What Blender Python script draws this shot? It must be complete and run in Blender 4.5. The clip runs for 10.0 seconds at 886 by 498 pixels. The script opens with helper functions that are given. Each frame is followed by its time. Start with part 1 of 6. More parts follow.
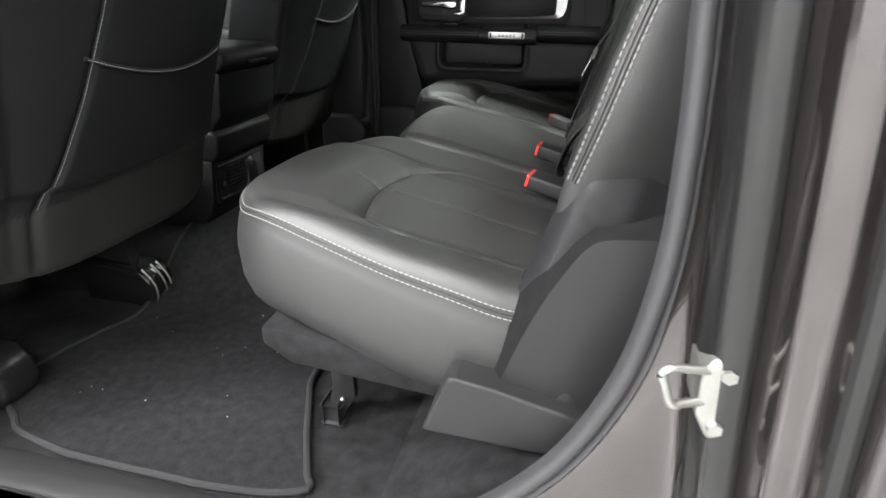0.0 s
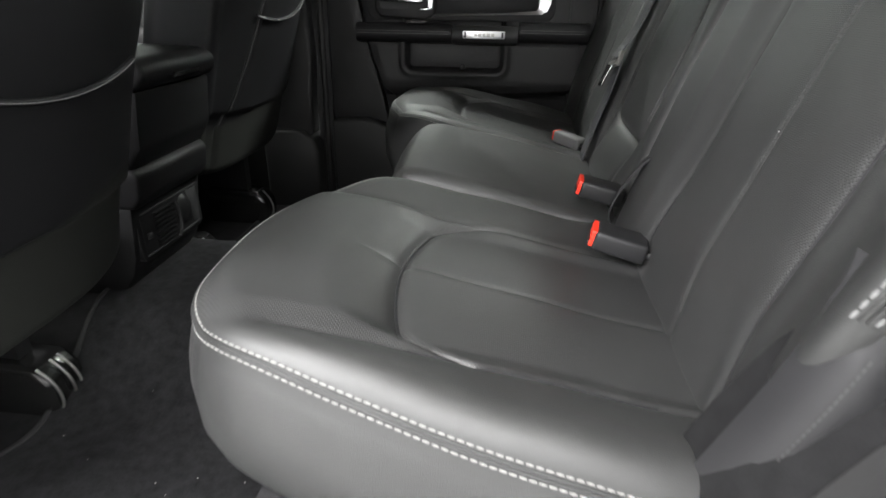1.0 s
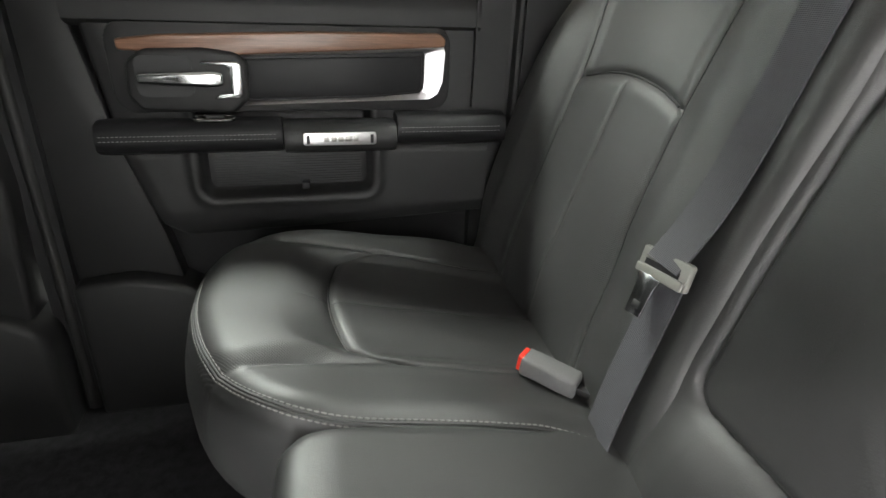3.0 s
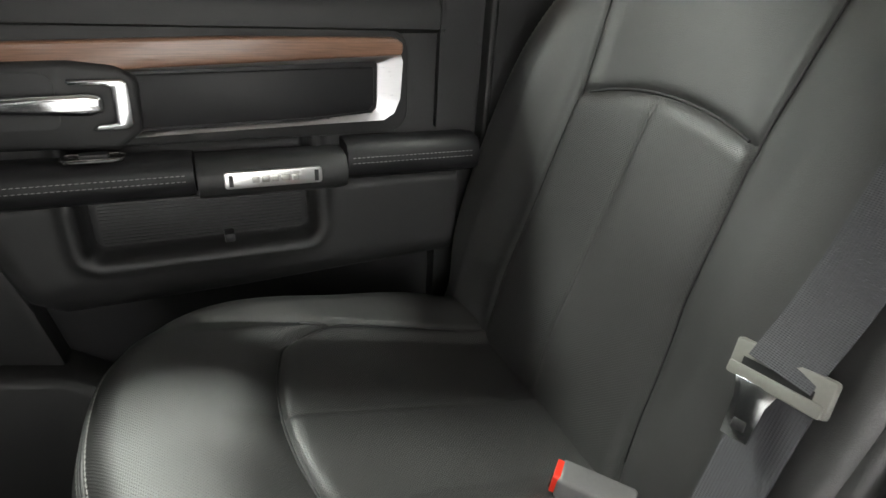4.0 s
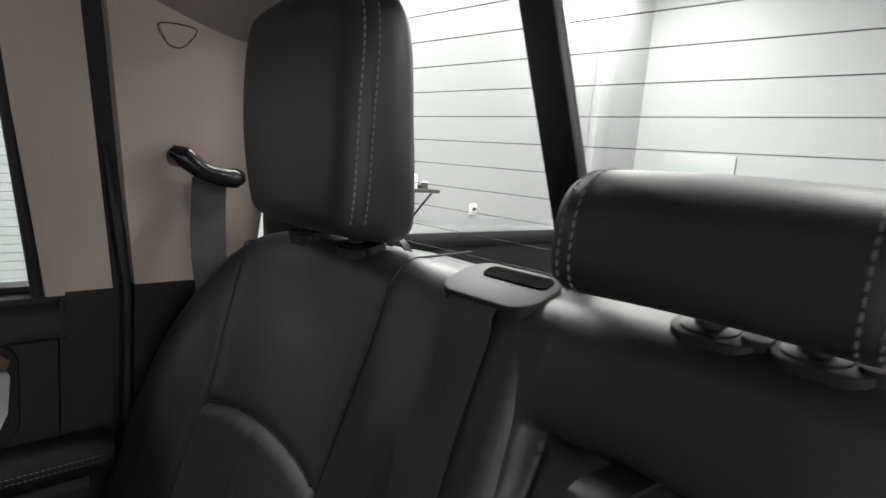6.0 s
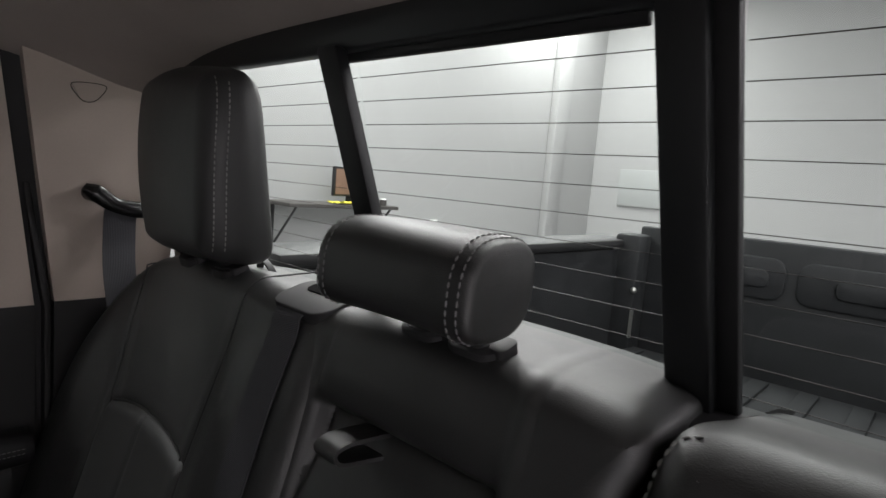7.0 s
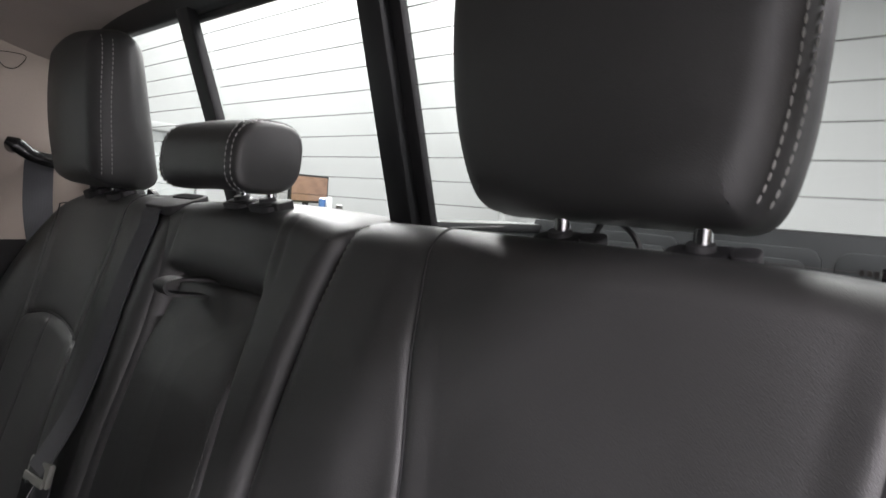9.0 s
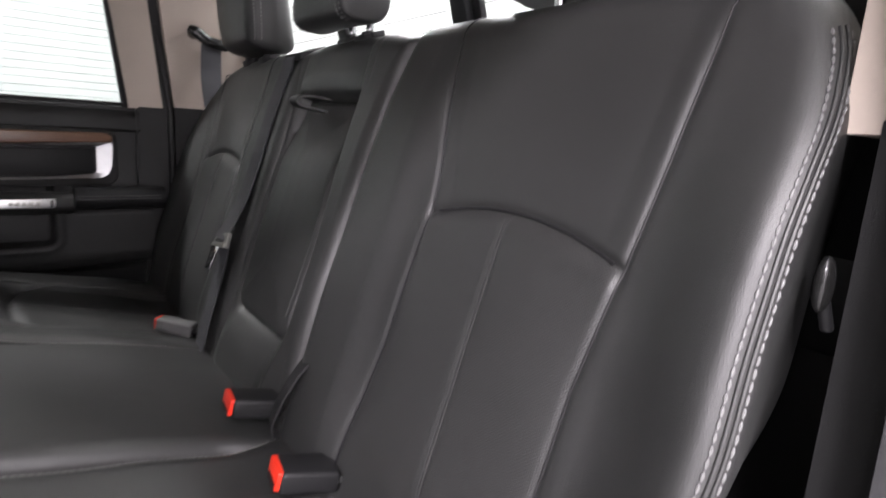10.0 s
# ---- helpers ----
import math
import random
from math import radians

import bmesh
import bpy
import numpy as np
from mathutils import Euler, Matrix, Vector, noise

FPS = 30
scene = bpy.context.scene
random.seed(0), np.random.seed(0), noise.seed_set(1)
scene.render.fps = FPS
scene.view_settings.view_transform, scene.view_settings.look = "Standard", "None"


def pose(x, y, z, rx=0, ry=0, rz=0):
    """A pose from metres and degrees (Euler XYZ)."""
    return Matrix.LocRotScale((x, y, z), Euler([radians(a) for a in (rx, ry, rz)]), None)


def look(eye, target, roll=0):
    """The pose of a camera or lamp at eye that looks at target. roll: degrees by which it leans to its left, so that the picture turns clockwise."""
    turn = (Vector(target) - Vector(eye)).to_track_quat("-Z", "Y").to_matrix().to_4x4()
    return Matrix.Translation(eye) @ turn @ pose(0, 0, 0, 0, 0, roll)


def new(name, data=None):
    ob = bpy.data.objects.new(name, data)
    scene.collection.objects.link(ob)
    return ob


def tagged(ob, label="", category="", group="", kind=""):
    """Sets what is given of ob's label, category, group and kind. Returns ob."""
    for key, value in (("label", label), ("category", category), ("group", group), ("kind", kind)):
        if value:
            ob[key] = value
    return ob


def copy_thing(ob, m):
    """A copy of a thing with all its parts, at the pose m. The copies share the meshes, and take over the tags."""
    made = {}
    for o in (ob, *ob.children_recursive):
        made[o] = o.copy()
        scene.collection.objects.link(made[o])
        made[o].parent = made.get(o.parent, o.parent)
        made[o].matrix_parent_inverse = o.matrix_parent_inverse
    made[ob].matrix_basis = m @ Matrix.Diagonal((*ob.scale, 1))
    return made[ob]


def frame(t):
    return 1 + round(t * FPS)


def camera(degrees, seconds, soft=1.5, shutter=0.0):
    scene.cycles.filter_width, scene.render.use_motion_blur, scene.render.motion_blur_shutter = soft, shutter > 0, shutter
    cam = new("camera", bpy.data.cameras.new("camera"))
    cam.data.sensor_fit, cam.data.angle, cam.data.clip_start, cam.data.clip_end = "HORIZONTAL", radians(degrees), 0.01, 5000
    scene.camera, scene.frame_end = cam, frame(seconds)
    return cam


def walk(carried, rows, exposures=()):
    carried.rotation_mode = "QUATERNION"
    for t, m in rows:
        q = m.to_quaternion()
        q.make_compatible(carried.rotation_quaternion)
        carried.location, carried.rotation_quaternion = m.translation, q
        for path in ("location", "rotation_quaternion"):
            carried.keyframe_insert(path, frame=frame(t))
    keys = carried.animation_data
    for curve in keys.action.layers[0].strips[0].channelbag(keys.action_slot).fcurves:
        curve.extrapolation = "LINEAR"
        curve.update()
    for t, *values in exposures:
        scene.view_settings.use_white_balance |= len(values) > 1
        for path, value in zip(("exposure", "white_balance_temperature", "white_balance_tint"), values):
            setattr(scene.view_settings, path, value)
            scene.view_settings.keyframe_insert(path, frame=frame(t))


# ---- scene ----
cam = camera(76.5, 10.0, shutter=0.2)
PATH = [
    (0, (-0.092, -1.225, 0.695), (-0.526, 0.546, -0.128), 0.7),
    (0.5, (-0.216, -1.132, 0.685), (-0.552, 0.658, -0.141), 0.6),
    (1, (-0.288, -0.961, 0.686), (-0.48, 0.847, -0.146), 0.9),
    (1.5, (-0.33, -0.743, 0.72), (-0.401, 1.074, -0.113), 0.8),
    (2, (-0.388, -0.554, 0.767), (-0.281, 1.263, -0.062), 1.1),
    (2.5, (-0.403, -0.372, 0.818), (-0.11, 1.416, -0.029), 1.8),
    (4, (-0.435, 0.002, 0.815), (0.302, 1.64, -0.064), 3.3),
    (4.5, (-0.368, 0.073, 0.807), (0.567, 1.62, -0.048), 3.9),
    (5, (-0.335, 0.059, 0.863), (0.871, 1.538, 0.266), 4.3),
    (5.5, (-0.303, 0.016, 0.932), (1.037, 1.46, 0.583), 5.0),
    (6, (-0.282, -0.086, 1.008), (1.129, 1.302, 0.715), 5.1),
    (7.5, (-0.277, -0.392, 1.052), (1.218, 0.921, 0.85), 4.9),
    (8, (-0.266, -0.468, 1.035), (1.252, 0.822, 0.859), 5.0),
    (8.5, (-0.275, -0.534, 1.022), (1.259, 0.738, 0.851), 4.7),
    (9, (-0.293, -0.596, 0.941), (1.243, 0.674, 0.776), 4.2),
    (9.5, (-0.333, -0.723, 0.841), (1.153, 0.606, 0.675), 3.6),
    (10, (-0.373, -0.827, 0.785), (0.827, 0.723, 0.384), 3.6),
]
walk(cam, [(t, look(eye, target, roll)) for t, eye, target, roll in PATH],
     exposures=[(0.0, 0.9, 6500, 6), (0.5, 1.0, 6500, 6), (1.0, 1.0, 6500, 6), (1.5, 1.35, 6500, 6), (2.0, 1.55, 6550, 6), (2.5, 1.98, 6600, 5), (4.5, 1.85, 6700, 5),
                (5.0, 2.0, 6600, 8), (5.5, 1.3, 6600, 10), (6.0, 0.08, 6600, 12), (7.5, -0.45, 6500, 15), (8.5, -0.05, 6500, 15), (9.0, 0.2, 6500, 15), (9.5, 0.4, 6500, 16), (10.0, 0.72, 6500, 17)])

# ---------------------------------------------------------------- light
GROUND, CEILING = -0.68, 4.2
world = bpy.data.worlds.new("showroom_air")
world.use_nodes = True
world.node_tree.nodes["Background"].inputs["Color"].default_value = (0.8, 0.85, 0.9, 1)
world.node_tree.nodes["Background"].inputs["Strength"].default_value = 0.02
scene.world = world
LAMP_WATTS = 190.0


# ---------------------------------------------------------------- materials
def tree(name):
    m = bpy.data.materials.new(name)
    m.use_nodes = True
    nt = m.node_tree
    return m, nt, nt.nodes["Principled BSDF"]


def surface(name, col, rough, metal=0.0, grain=900.0, bump=0.05, var=0.12, patch=9.0, spec=0.5, coat=0.0, cells=False, stretch=None, dent=0.0):
    """A node material: colour and gloss vary at two scales, with a fine relief."""
    m, nt, bs = tree(name)
    N, L = nt.nodes.new, nt.links.new
    co = N("ShaderNodeTexCoord")
    src = co.outputs["Object"]
    if stretch:
        mp = N("ShaderNodeMapping")
        mp.inputs["Scale"].default_value = stretch
        L(src, mp.inputs["Vector"])
        src = mp.outputs["Vector"]
    big, fine = N("ShaderNodeTexNoise"), N("ShaderNodeTexNoise")
    big.inputs["Scale"].default_value, big.inputs["Detail"].default_value = patch, 5.0
    fine.inputs["Scale"].default_value, fine.inputs["Detail"].default_value = grain * 0.35, 3.0
    L(src, big.inputs["Vector"]), L(src, fine.inputs["Vector"])
    add = N("ShaderNodeMath")
    add.operation = "ADD"
    half = N("ShaderNodeMath")
    half.operation, half.inputs[1].default_value = "MULTIPLY", 0.5
    L(fine.outputs["Fac"], half.inputs[0])
    L(big.outputs["Fac"], add.inputs[0]), L(half.outputs["Value"], add.inputs[1])
    ramp = N("ShaderNodeMapRange")
    ramp.inputs["From Min"].default_value, ramp.inputs["From Max"].default_value = 0.45, 1.05
    L(add.outputs["Value"], ramp.inputs["Value"])
    mix = N("ShaderNodeMix")
    mix.data_type = "RGBA"
    mix.inputs["A"].default_value = (*[c * (1 - var) for c in col], 1)
    mix.inputs["B"].default_value = (*[min(1, c * (1 + var)) for c in col], 1)
    L(ramp.outputs["Result"], mix.inputs["Factor"]), L(mix.outputs["Result"], bs.inputs["Base Color"])
    ro = N("ShaderNodeMapRange")
    ro.inputs["To Min"].default_value, ro.inputs["To Max"].default_value = max(0.02, rough - 0.06), min(1, rough + 0.06)
    L(big.outputs["Fac"], ro.inputs["Value"]), L(ro.outputs["Result"], bs.inputs["Roughness"])
    if bump:
        bp = N("ShaderNodeBump")
        bp.inputs["Strength"].default_value, bp.inputs["Distance"].default_value = bump, 0.002
        if cells:
            vo = N("ShaderNodeTexVoronoi")
            vo.inputs["Scale"].default_value = grain
            L(src, vo.inputs["Vector"]), L(vo.outputs["Distance"], bp.inputs["Height"])
        else:
            fi = N("ShaderNodeTexNoise")
            fi.inputs["Scale"].default_value, fi.inputs["Detail"].default_value = grain, 2.0
            L(src, fi.inputs["Vector"]), L(fi.outputs["Fac"], bp.inputs["Height"])
        if dent:
            soft_noise, second = N("ShaderNodeTexNoise"), N("ShaderNodeBump")
            soft_noise.inputs["Scale"].default_value, soft_noise.inputs["Detail"].default_value = 34.0, 3.0
            second.inputs["Strength"].default_value, second.inputs["Distance"].default_value = dent, 0.004
            L(src, soft_noise.inputs["Vector"]), L(soft_noise.outputs["Fac"], second.inputs["Height"])
            L(second.outputs["Normal"], bp.inputs["Normal"])
        L(bp.outputs["Normal"], bs.inputs["Normal"])
    bs.inputs["Metallic"].default_value = metal
    bs.inputs["Specular IOR Level"].default_value = spec
    bs.inputs["Coat Weight"].default_value = coat
    return m


def perforated(name, col, rough, pitch=0.0024):
    """Leather punched with rows of small holes, laid out in the pad's own plane (UV in metres)."""
    m = surface(name, col, rough, grain=700, bump=0.0, spec=0.70)
    nt, N, L = m.node_tree, m.node_tree.nodes.new, m.node_tree.links.new
    bs = nt.nodes["Principled BSDF"]
    uv, mp, vo = N("ShaderNodeUVMap"), N("ShaderNodeMapping"), N("ShaderNodeTexVoronoi")
    mp.inputs["Rotation"].default_value = (0, 0, radians(45))
    mp.inputs["Scale"].default_value = (1 / pitch, 1 / pitch, 1)
    vo.voronoi_dimensions = "2D"
    vo.inputs["Scale"].default_value, vo.inputs["Randomness"].default_value = 1.0, 0.0
    L(uv.outputs["UV"], mp.inputs["Vector"]), L(mp.outputs["Vector"], vo.inputs["Vector"])
    hole = N("ShaderNodeMapRange")
    hole.inputs["From Min"].default_value, hole.inputs["From Max"].default_value = 0.24, 0.36
    L(vo.outputs["Distance"], hole.inputs["Value"])
    bp = N("ShaderNodeBump")
    bp.inputs["Strength"].default_value, bp.inputs["Distance"].default_value = 0.60, 0.0010
    L(hole.outputs["Result"], bp.inputs["Height"]), L(bp.outputs["Normal"], bs.inputs["Normal"])
    old = bs.inputs["Base Color"].links[0].from_socket
    mix = N("ShaderNodeMix")
    mix.data_type = "RGBA"
    mix.inputs["A"].default_value = (0.008, 0.008, 0.008, 1)
    L(hole.outputs["Result"], mix.inputs["Factor"]), L(old, mix.inputs["B"])
    L(mix.outputs["Result"], bs.inputs["Base Color"])
    return m


def pane_glass(name, tint=(0.93, 0.96, 0.95), gloss=0.02):
    m, nt, bs = tree(name)
    N, L = nt.nodes.new, nt.links.new
    tr, gl, fr, mx = N("ShaderNodeBsdfTransparent"), N("ShaderNodeBsdfGlossy"), N("ShaderNodeLayerWeight"), N("ShaderNodeMixShader")
    pw, sc = N("ShaderNodeMath"), N("ShaderNodeMath")
    pw.operation, pw.inputs[1].default_value = "POWER", 4.0
    sc.operation, sc.inputs[1].default_value, sc.inputs[2].default_value = "MULTIPLY_ADD", 0.5, 0.03
    tr.inputs["Color"].default_value = (*tint, 1)
    gl.inputs["Roughness"].default_value = gloss
    fr.inputs["Blend"].default_value = 0.5
    L(fr.outputs["Facing"], pw.inputs[0]), L(pw.outputs["Value"], sc.inputs[0])
    L(sc.outputs["Value"], mx.inputs["Fac"]), L(tr.outputs["BSDF"], mx.inputs[1]), L(gl.outputs["BSDF"], mx.inputs[2])
    L(mx.outputs["Shader"], nt.nodes["Material Output"].inputs["Surface"])
    return m


def glow(name, col, power):
    m, nt, bs = tree(name)
    bs.inputs["Emission Color"].default_value, bs.inputs["Emission Strength"].default_value = (*col, 1), power
    return m


LEATHER = surface("black_leather", (0.020, 0.0204, 0.0202), 0.49, grain=1100, bump=0.13, cells=True, spec=0.78, dent=0.10)
PERFORATED = perforated("perforated_leather", (0.024, 0.0245, 0.0243), 0.47)
SEAT_BACK = surface("black_vinyl", (0.011, 0.011, 0.012), 0.46, grain=1200, bump=0.10, cells=True, spec=0.24)
THREAD = surface("grey_thread", (0.25, 0.25, 0.24), 0.75, grain=2500, bump=0.2, spec=0.2)
FAINT_THREAD = surface("faint_thread", (0.060, 0.060, 0.060), 0.7, grain=2500, bump=0.2, spec=0.2)
DARK_THREAD = surface("dark_thread", (0.17, 0.17, 0.17), 0.7, grain=2500, bump=0.2, spec=0.2)
PLASTIC = surface("black_grained_plastic", (0.017, 0.017, 0.0175), 0.5, grain=1400, bump=0.12, cells=True, spec=0.34)
CONSOLE_BLACK = surface("dull_console_black", (0.0065, 0.0065, 0.007), 0.5, grain=1200, bump=0.10, cells=True, spec=0.22)
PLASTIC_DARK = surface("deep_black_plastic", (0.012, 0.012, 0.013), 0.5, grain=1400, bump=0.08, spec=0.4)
GLOSS_BLACK = surface("gloss_black_plastic", (0.012, 0.012, 0.012), 0.22, bump=0.0, spec=0.5)
PLASTIC_LOW = surface("charcoal_seat_panel", (0.019, 0.020, 0.018), 0.6, grain=900, bump=0.15, spec=0.3)
CARPET = surface("charcoal_carpet", (0.022, 0.022, 0.023), 0.95, grain=1500, bump=0.9, var=0.45, patch=40, spec=0.1)
MAT_PILE = surface("charcoal_mat_pile", (0.021, 0.021, 0.0225), 0.95, grain=900, bump=1.0, var=0.45, patch=55, spec=0.1)
BINDING = surface("mat_binding", (0.026, 0.026, 0.027), 0.8, grain=1800, bump=0.5, spec=0.2)
BEIGE = surface("beige_trim", (0.50, 0.43, 0.37), 0.62, grain=900, bump=0.08, var=0.05, spec=0.35)
HEADLINER = surface("beige_headliner_cloth", (0.40, 0.35, 0.32), 0.95, grain=1500, bump=0.35, var=0.06, spec=0.1)
RUBBER = surface("black_rubber_seal", (0.018, 0.018, 0.018), 0.6, grain=900, bump=0.1, spec=0.35)
SEAL_GREY = surface("grey_weatherstrip", (0.038, 0.038, 0.040), 0.55, grain=900, bump=0.15, spec=0.4)
CHROME = surface("chrome", (0.60, 0.61, 0.62), 0.17, metal=1.0, bump=0.0, var=0.03)
SATIN = surface("satin_metal", (0.62, 0.62, 0.62), 0.32, metal=1.0, bump=0.0, var=0.05)
ZINC = surface("zinc_plated_steel", (0.36, 0.36, 0.34), 0.36, metal=0.8, grain=500, bump=0.05)
TRIM = surface("brushed_bright_trim", (0.42, 0.42, 0.43), 0.30, metal=1.0, bump=0.0, var=0.06, patch=60, stretch=(1, 1, 12))
WOOD = surface("walnut_veneer", (0.165, 0.085, 0.052), 0.38, grain=500, bump=0.03, var=0.45, patch=70, stretch=(0.35, 6, 14), coat=0.3)
RED = surface("red_plastic", (0.75, 0.035, 0.015), 0.4, bump=0.0, var=0.04)
SLEEVE = surface("grey_sleeve_plastic", (0.022, 0.022, 0.023), 0.55, grain=900, bump=0.03, spec=0.3)
GREY_BUCKLE = surface("grey_buckle_plastic", (0.13, 0.13, 0.13), 0.5, bump=0.05)
LATCH = surface("pale_latch_plastic", (0.17, 0.17, 0.155), 0.45, bump=0.03)


def webbing(name, col, rough):
    """Woven belt: fine ribs along the band and slighter cross ribs, by UV in metres."""
    m = surface(name, col, rough, grain=900, bump=0.0, spec=0.3)
    nt, N, L = m.node_tree, m.node_tree.nodes.new, m.node_tree.links.new
    uv, sep = N("ShaderNodeUVMap"), N("ShaderNodeSeparateXYZ")
    L(uv.outputs["UV"], sep.inputs["Vector"])
    waves = []
    for axis, pitch in (("X", 0.0024), ("Y", 0.0016)):
        mul, sn = N("ShaderNodeMath"), N("ShaderNodeMath")
        mul.operation, mul.inputs[1].default_value = "MULTIPLY", 2 * math.pi / pitch
        sn.operation = "SINE"
        L(sep.outputs[axis], mul.inputs[0]), L(mul.outputs["Value"], sn.inputs[0])
        waves.append(sn)
    add = N("ShaderNodeMath")
    add.operation = "ADD"
    L(waves[0].outputs["Value"], add.inputs[0]), L(waves[1].outputs["Value"], add.inputs[1])
    bp = N("ShaderNodeBump")
    bp.inputs["Strength"].default_value, bp.inputs["Distance"].default_value = 0.35, 0.0004
    L(add.outputs["Value"], bp.inputs["Height"])
    L(bp.outputs["Normal"], nt.nodes["Principled BSDF"].inputs["Normal"])
    return m


PALE_RIM = surface("pale_grey_rim", (0.30, 0.30, 0.25), 0.5, grain=700, bump=0.05, spec=0.3)
FELT = surface("black_felt", (0.013, 0.013, 0.0135), 0.95, grain=1600, bump=0.6, var=0.3, patch=50, spec=0.08)
# Near-black tone for the shade inside the belt slot.
SLOT_SHADE = surface("dark_slot_shade", (0.007, 0.007, 0.007), 0.95, bump=0.0, spec=0.05)
BLACK_WEB = webbing("black_buckle_webbing", (0.018, 0.018, 0.019), 0.7)
WEB = webbing("black_belt_webbing", (0.058, 0.059, 0.065), 0.6)
PAINT = surface("dark_granite_metallic_paint", (0.075, 0.068, 0.066), 0.12, metal=0.85, grain=3000, bump=0.0, var=0.10, coat=1.0)
FRAME_BLACK = surface("black_window_frame", (0.014, 0.015, 0.016), 0.42, grain=900, bump=0.03, spec=0.4)
GLASS = pane_glass("window_glass")
WIRE = surface("heater_line", (0.035, 0.03, 0.028), 0.5, bump=0.0)
BEDLINER = surface("black_bed_liner", (0.014, 0.015, 0.016), 0.6, grain=160, bump=0.4, var=0.3, spec=0.35)
WALL = surface("white_painted_wall", (0.335, 0.335, 0.333), 0.7, grain=120, bump=0.03, var=0.02, patch=0.7, spec=0.3)
# Tones of two unseen walls: one damps light, one bounces it into the cab.
WALL_DARK = surface("light_damping_wall", (0.15, 0.15, 0.15), 0.7, grain=120, bump=0.03, var=0.06, patch=0.7, spec=0.3)
WALL_BOUNCE = surface("light_bouncing_wall", (0.66, 0.66, 0.66), 0.7, grain=120, bump=0.03, var=0.06, patch=0.7, spec=0.3)
WALL_DOOR = surface("pale_grey_door_paint", (0.33, 0.34, 0.335), 0.5, grain=200, bump=0.02, var=0.03)
SLAT = surface("white_shutter_slat", (0.34, 0.36, 0.35), 0.45, grain=200, bump=0.02, var=0.03)
CONCRETE = surface("sealed_concrete", (0.33, 0.33, 0.325), 0.40, grain=90, bump=0.05, var=0.15, patch=1.2)
DESK = surface("dark_desk_laminate", (0.05, 0.045, 0.042), 0.5, bump=0.02)
SCREEN = surface("brown_screen_face", (0.20, 0.12, 0.085), 0.3, bump=0.0, var=0.3, patch=12)
BLUE = surface("blue_can", (0.05, 0.12, 0.30), 0.35, bump=0.0)
WHITE = surface("white_plastic", (0.75, 0.75, 0.73), 0.45, bump=0.0)
YELLOW = surface("yellow_cloth", (0.65, 0.60, 0.05), 0.8, grain=300, bump=0.2)
LAMP_FACE = glow("lamp_diffuser", (1.0, 0.98, 0.94), 6.0)


# ---------------------------------------------------------------- mesh tools
def finish(me, mats, smooth=40):
    for m in (mats if isinstance(mats, (list, tuple)) else [mats]):
        me.materials.append(m)
    me.shade_smooth()
    me.set_sharp_from_angle(angle=radians(smooth))


def part(name, bm, material, parent, label="", smooth=40):
    me = bpy.data.meshes.new(name)
    bm.to_mesh(me)
    bm.free()
    finish(me, material, smooth)
    ob = new(name, me)
    ob.parent = parent
    return tagged(ob, label)


def part_data(name, verts, faces, material, parent, label="", smooth=40, index=None, uv=None):
    me = bpy.data.meshes.new(name)
    me.from_pydata([tuple(v) for v in verts], [], [tuple(f) for f in faces])
    finish(me, material, smooth)
    if index is not None:
        me.polygons.foreach_set("material_index", np.asarray(index, dtype=np.int32))
    if uv is not None:
        lay = me.uv_layers.new(name="UVMap")
        idx = np.empty(len(me.loops), dtype=np.int32)
        me.loops.foreach_get("vertex_index", idx)
        lay.data.foreach_set("uv", np.asarray(uv, dtype=np.float32)[idx].ravel())
    ob = new(name, me)
    ob.parent = parent
    return tagged(ob, label)


def thing(name, label, category, group="", kind=""):
    return tagged(new(name), label, category, group, kind)


def box(bm, x0, x1, y0, y1, z0, z1, bevel=0.0, seg=2):
    made = bmesh.ops.create_cube(bm, size=1)["verts"]
    for v in made:
        v.co = Vector(((x0 + x1) / 2 + v.co.x * (x1 - x0), (y0 + y1) / 2 + v.co.y * (y1 - y0), (z0 + z1) / 2 + v.co.z * (z1 - z0)))
    if bevel:
        edges = list({e for v in made for e in v.link_edges})
        bmesh.ops.bevel(bm, geom=edges, offset=bevel, segments=seg, profile=0.5, affect="EDGES", clamp_overlap=True)
    return bm


def boxed(*a, **k):
    return box(bmesh.new(), *a, **k)


def prism(pts, y0, y1, bevel=0.0, seg=2, axis="y", bm=None):
    """A plate with the outline pts (two coordinates), from y0 to y1 along the axis."""
    bm = bm or bmesh.new()
    put = {"y": lambda a, b, c: (a, c, b), "x": lambda a, b, c: (c, a, b), "z": lambda a, b, c: (a, b, c)}[axis]
    lo = [bm.verts.new(put(a, b, y0)) for a, b in pts]
    hi = [bm.verts.new(put(a, b, y1)) for a, b in pts]
    n = len(pts)
    f = [bm.faces.new(lo), bm.faces.new(hi[::-1])]
    for i in range(n):
        f.append(bm.faces.new((lo[i], hi[i], hi[(i + 1) % n], lo[(i + 1) % n])))
    bmesh.ops.recalc_face_normals(bm, faces=f)
    if bevel:
        es = list({e for v in lo + hi for e in v.link_edges})
        bmesh.ops.bevel(bm, geom=es, offset=bevel, segments=seg, profile=0.5, affect="EDGES", clamp_overlap=True)
    return bm


def rounded(x0, x1, z0, z1, r, n=6):
    """A rectangle with round corners, as outline points."""
    out = []
    for cx, cz, a0 in ((x1 - r, z1 - r, 0), (x0 + r, z1 - r, 90), (x0 + r, z0 + r, 180), (x1 - r, z0 + r, 270)):
        out += [(cx + r * math.cos(radians(a0 + 90 * i / n)), cz + r * math.sin(radians(a0 + 90 * i / n))) for i in range(n + 1)]
    return out


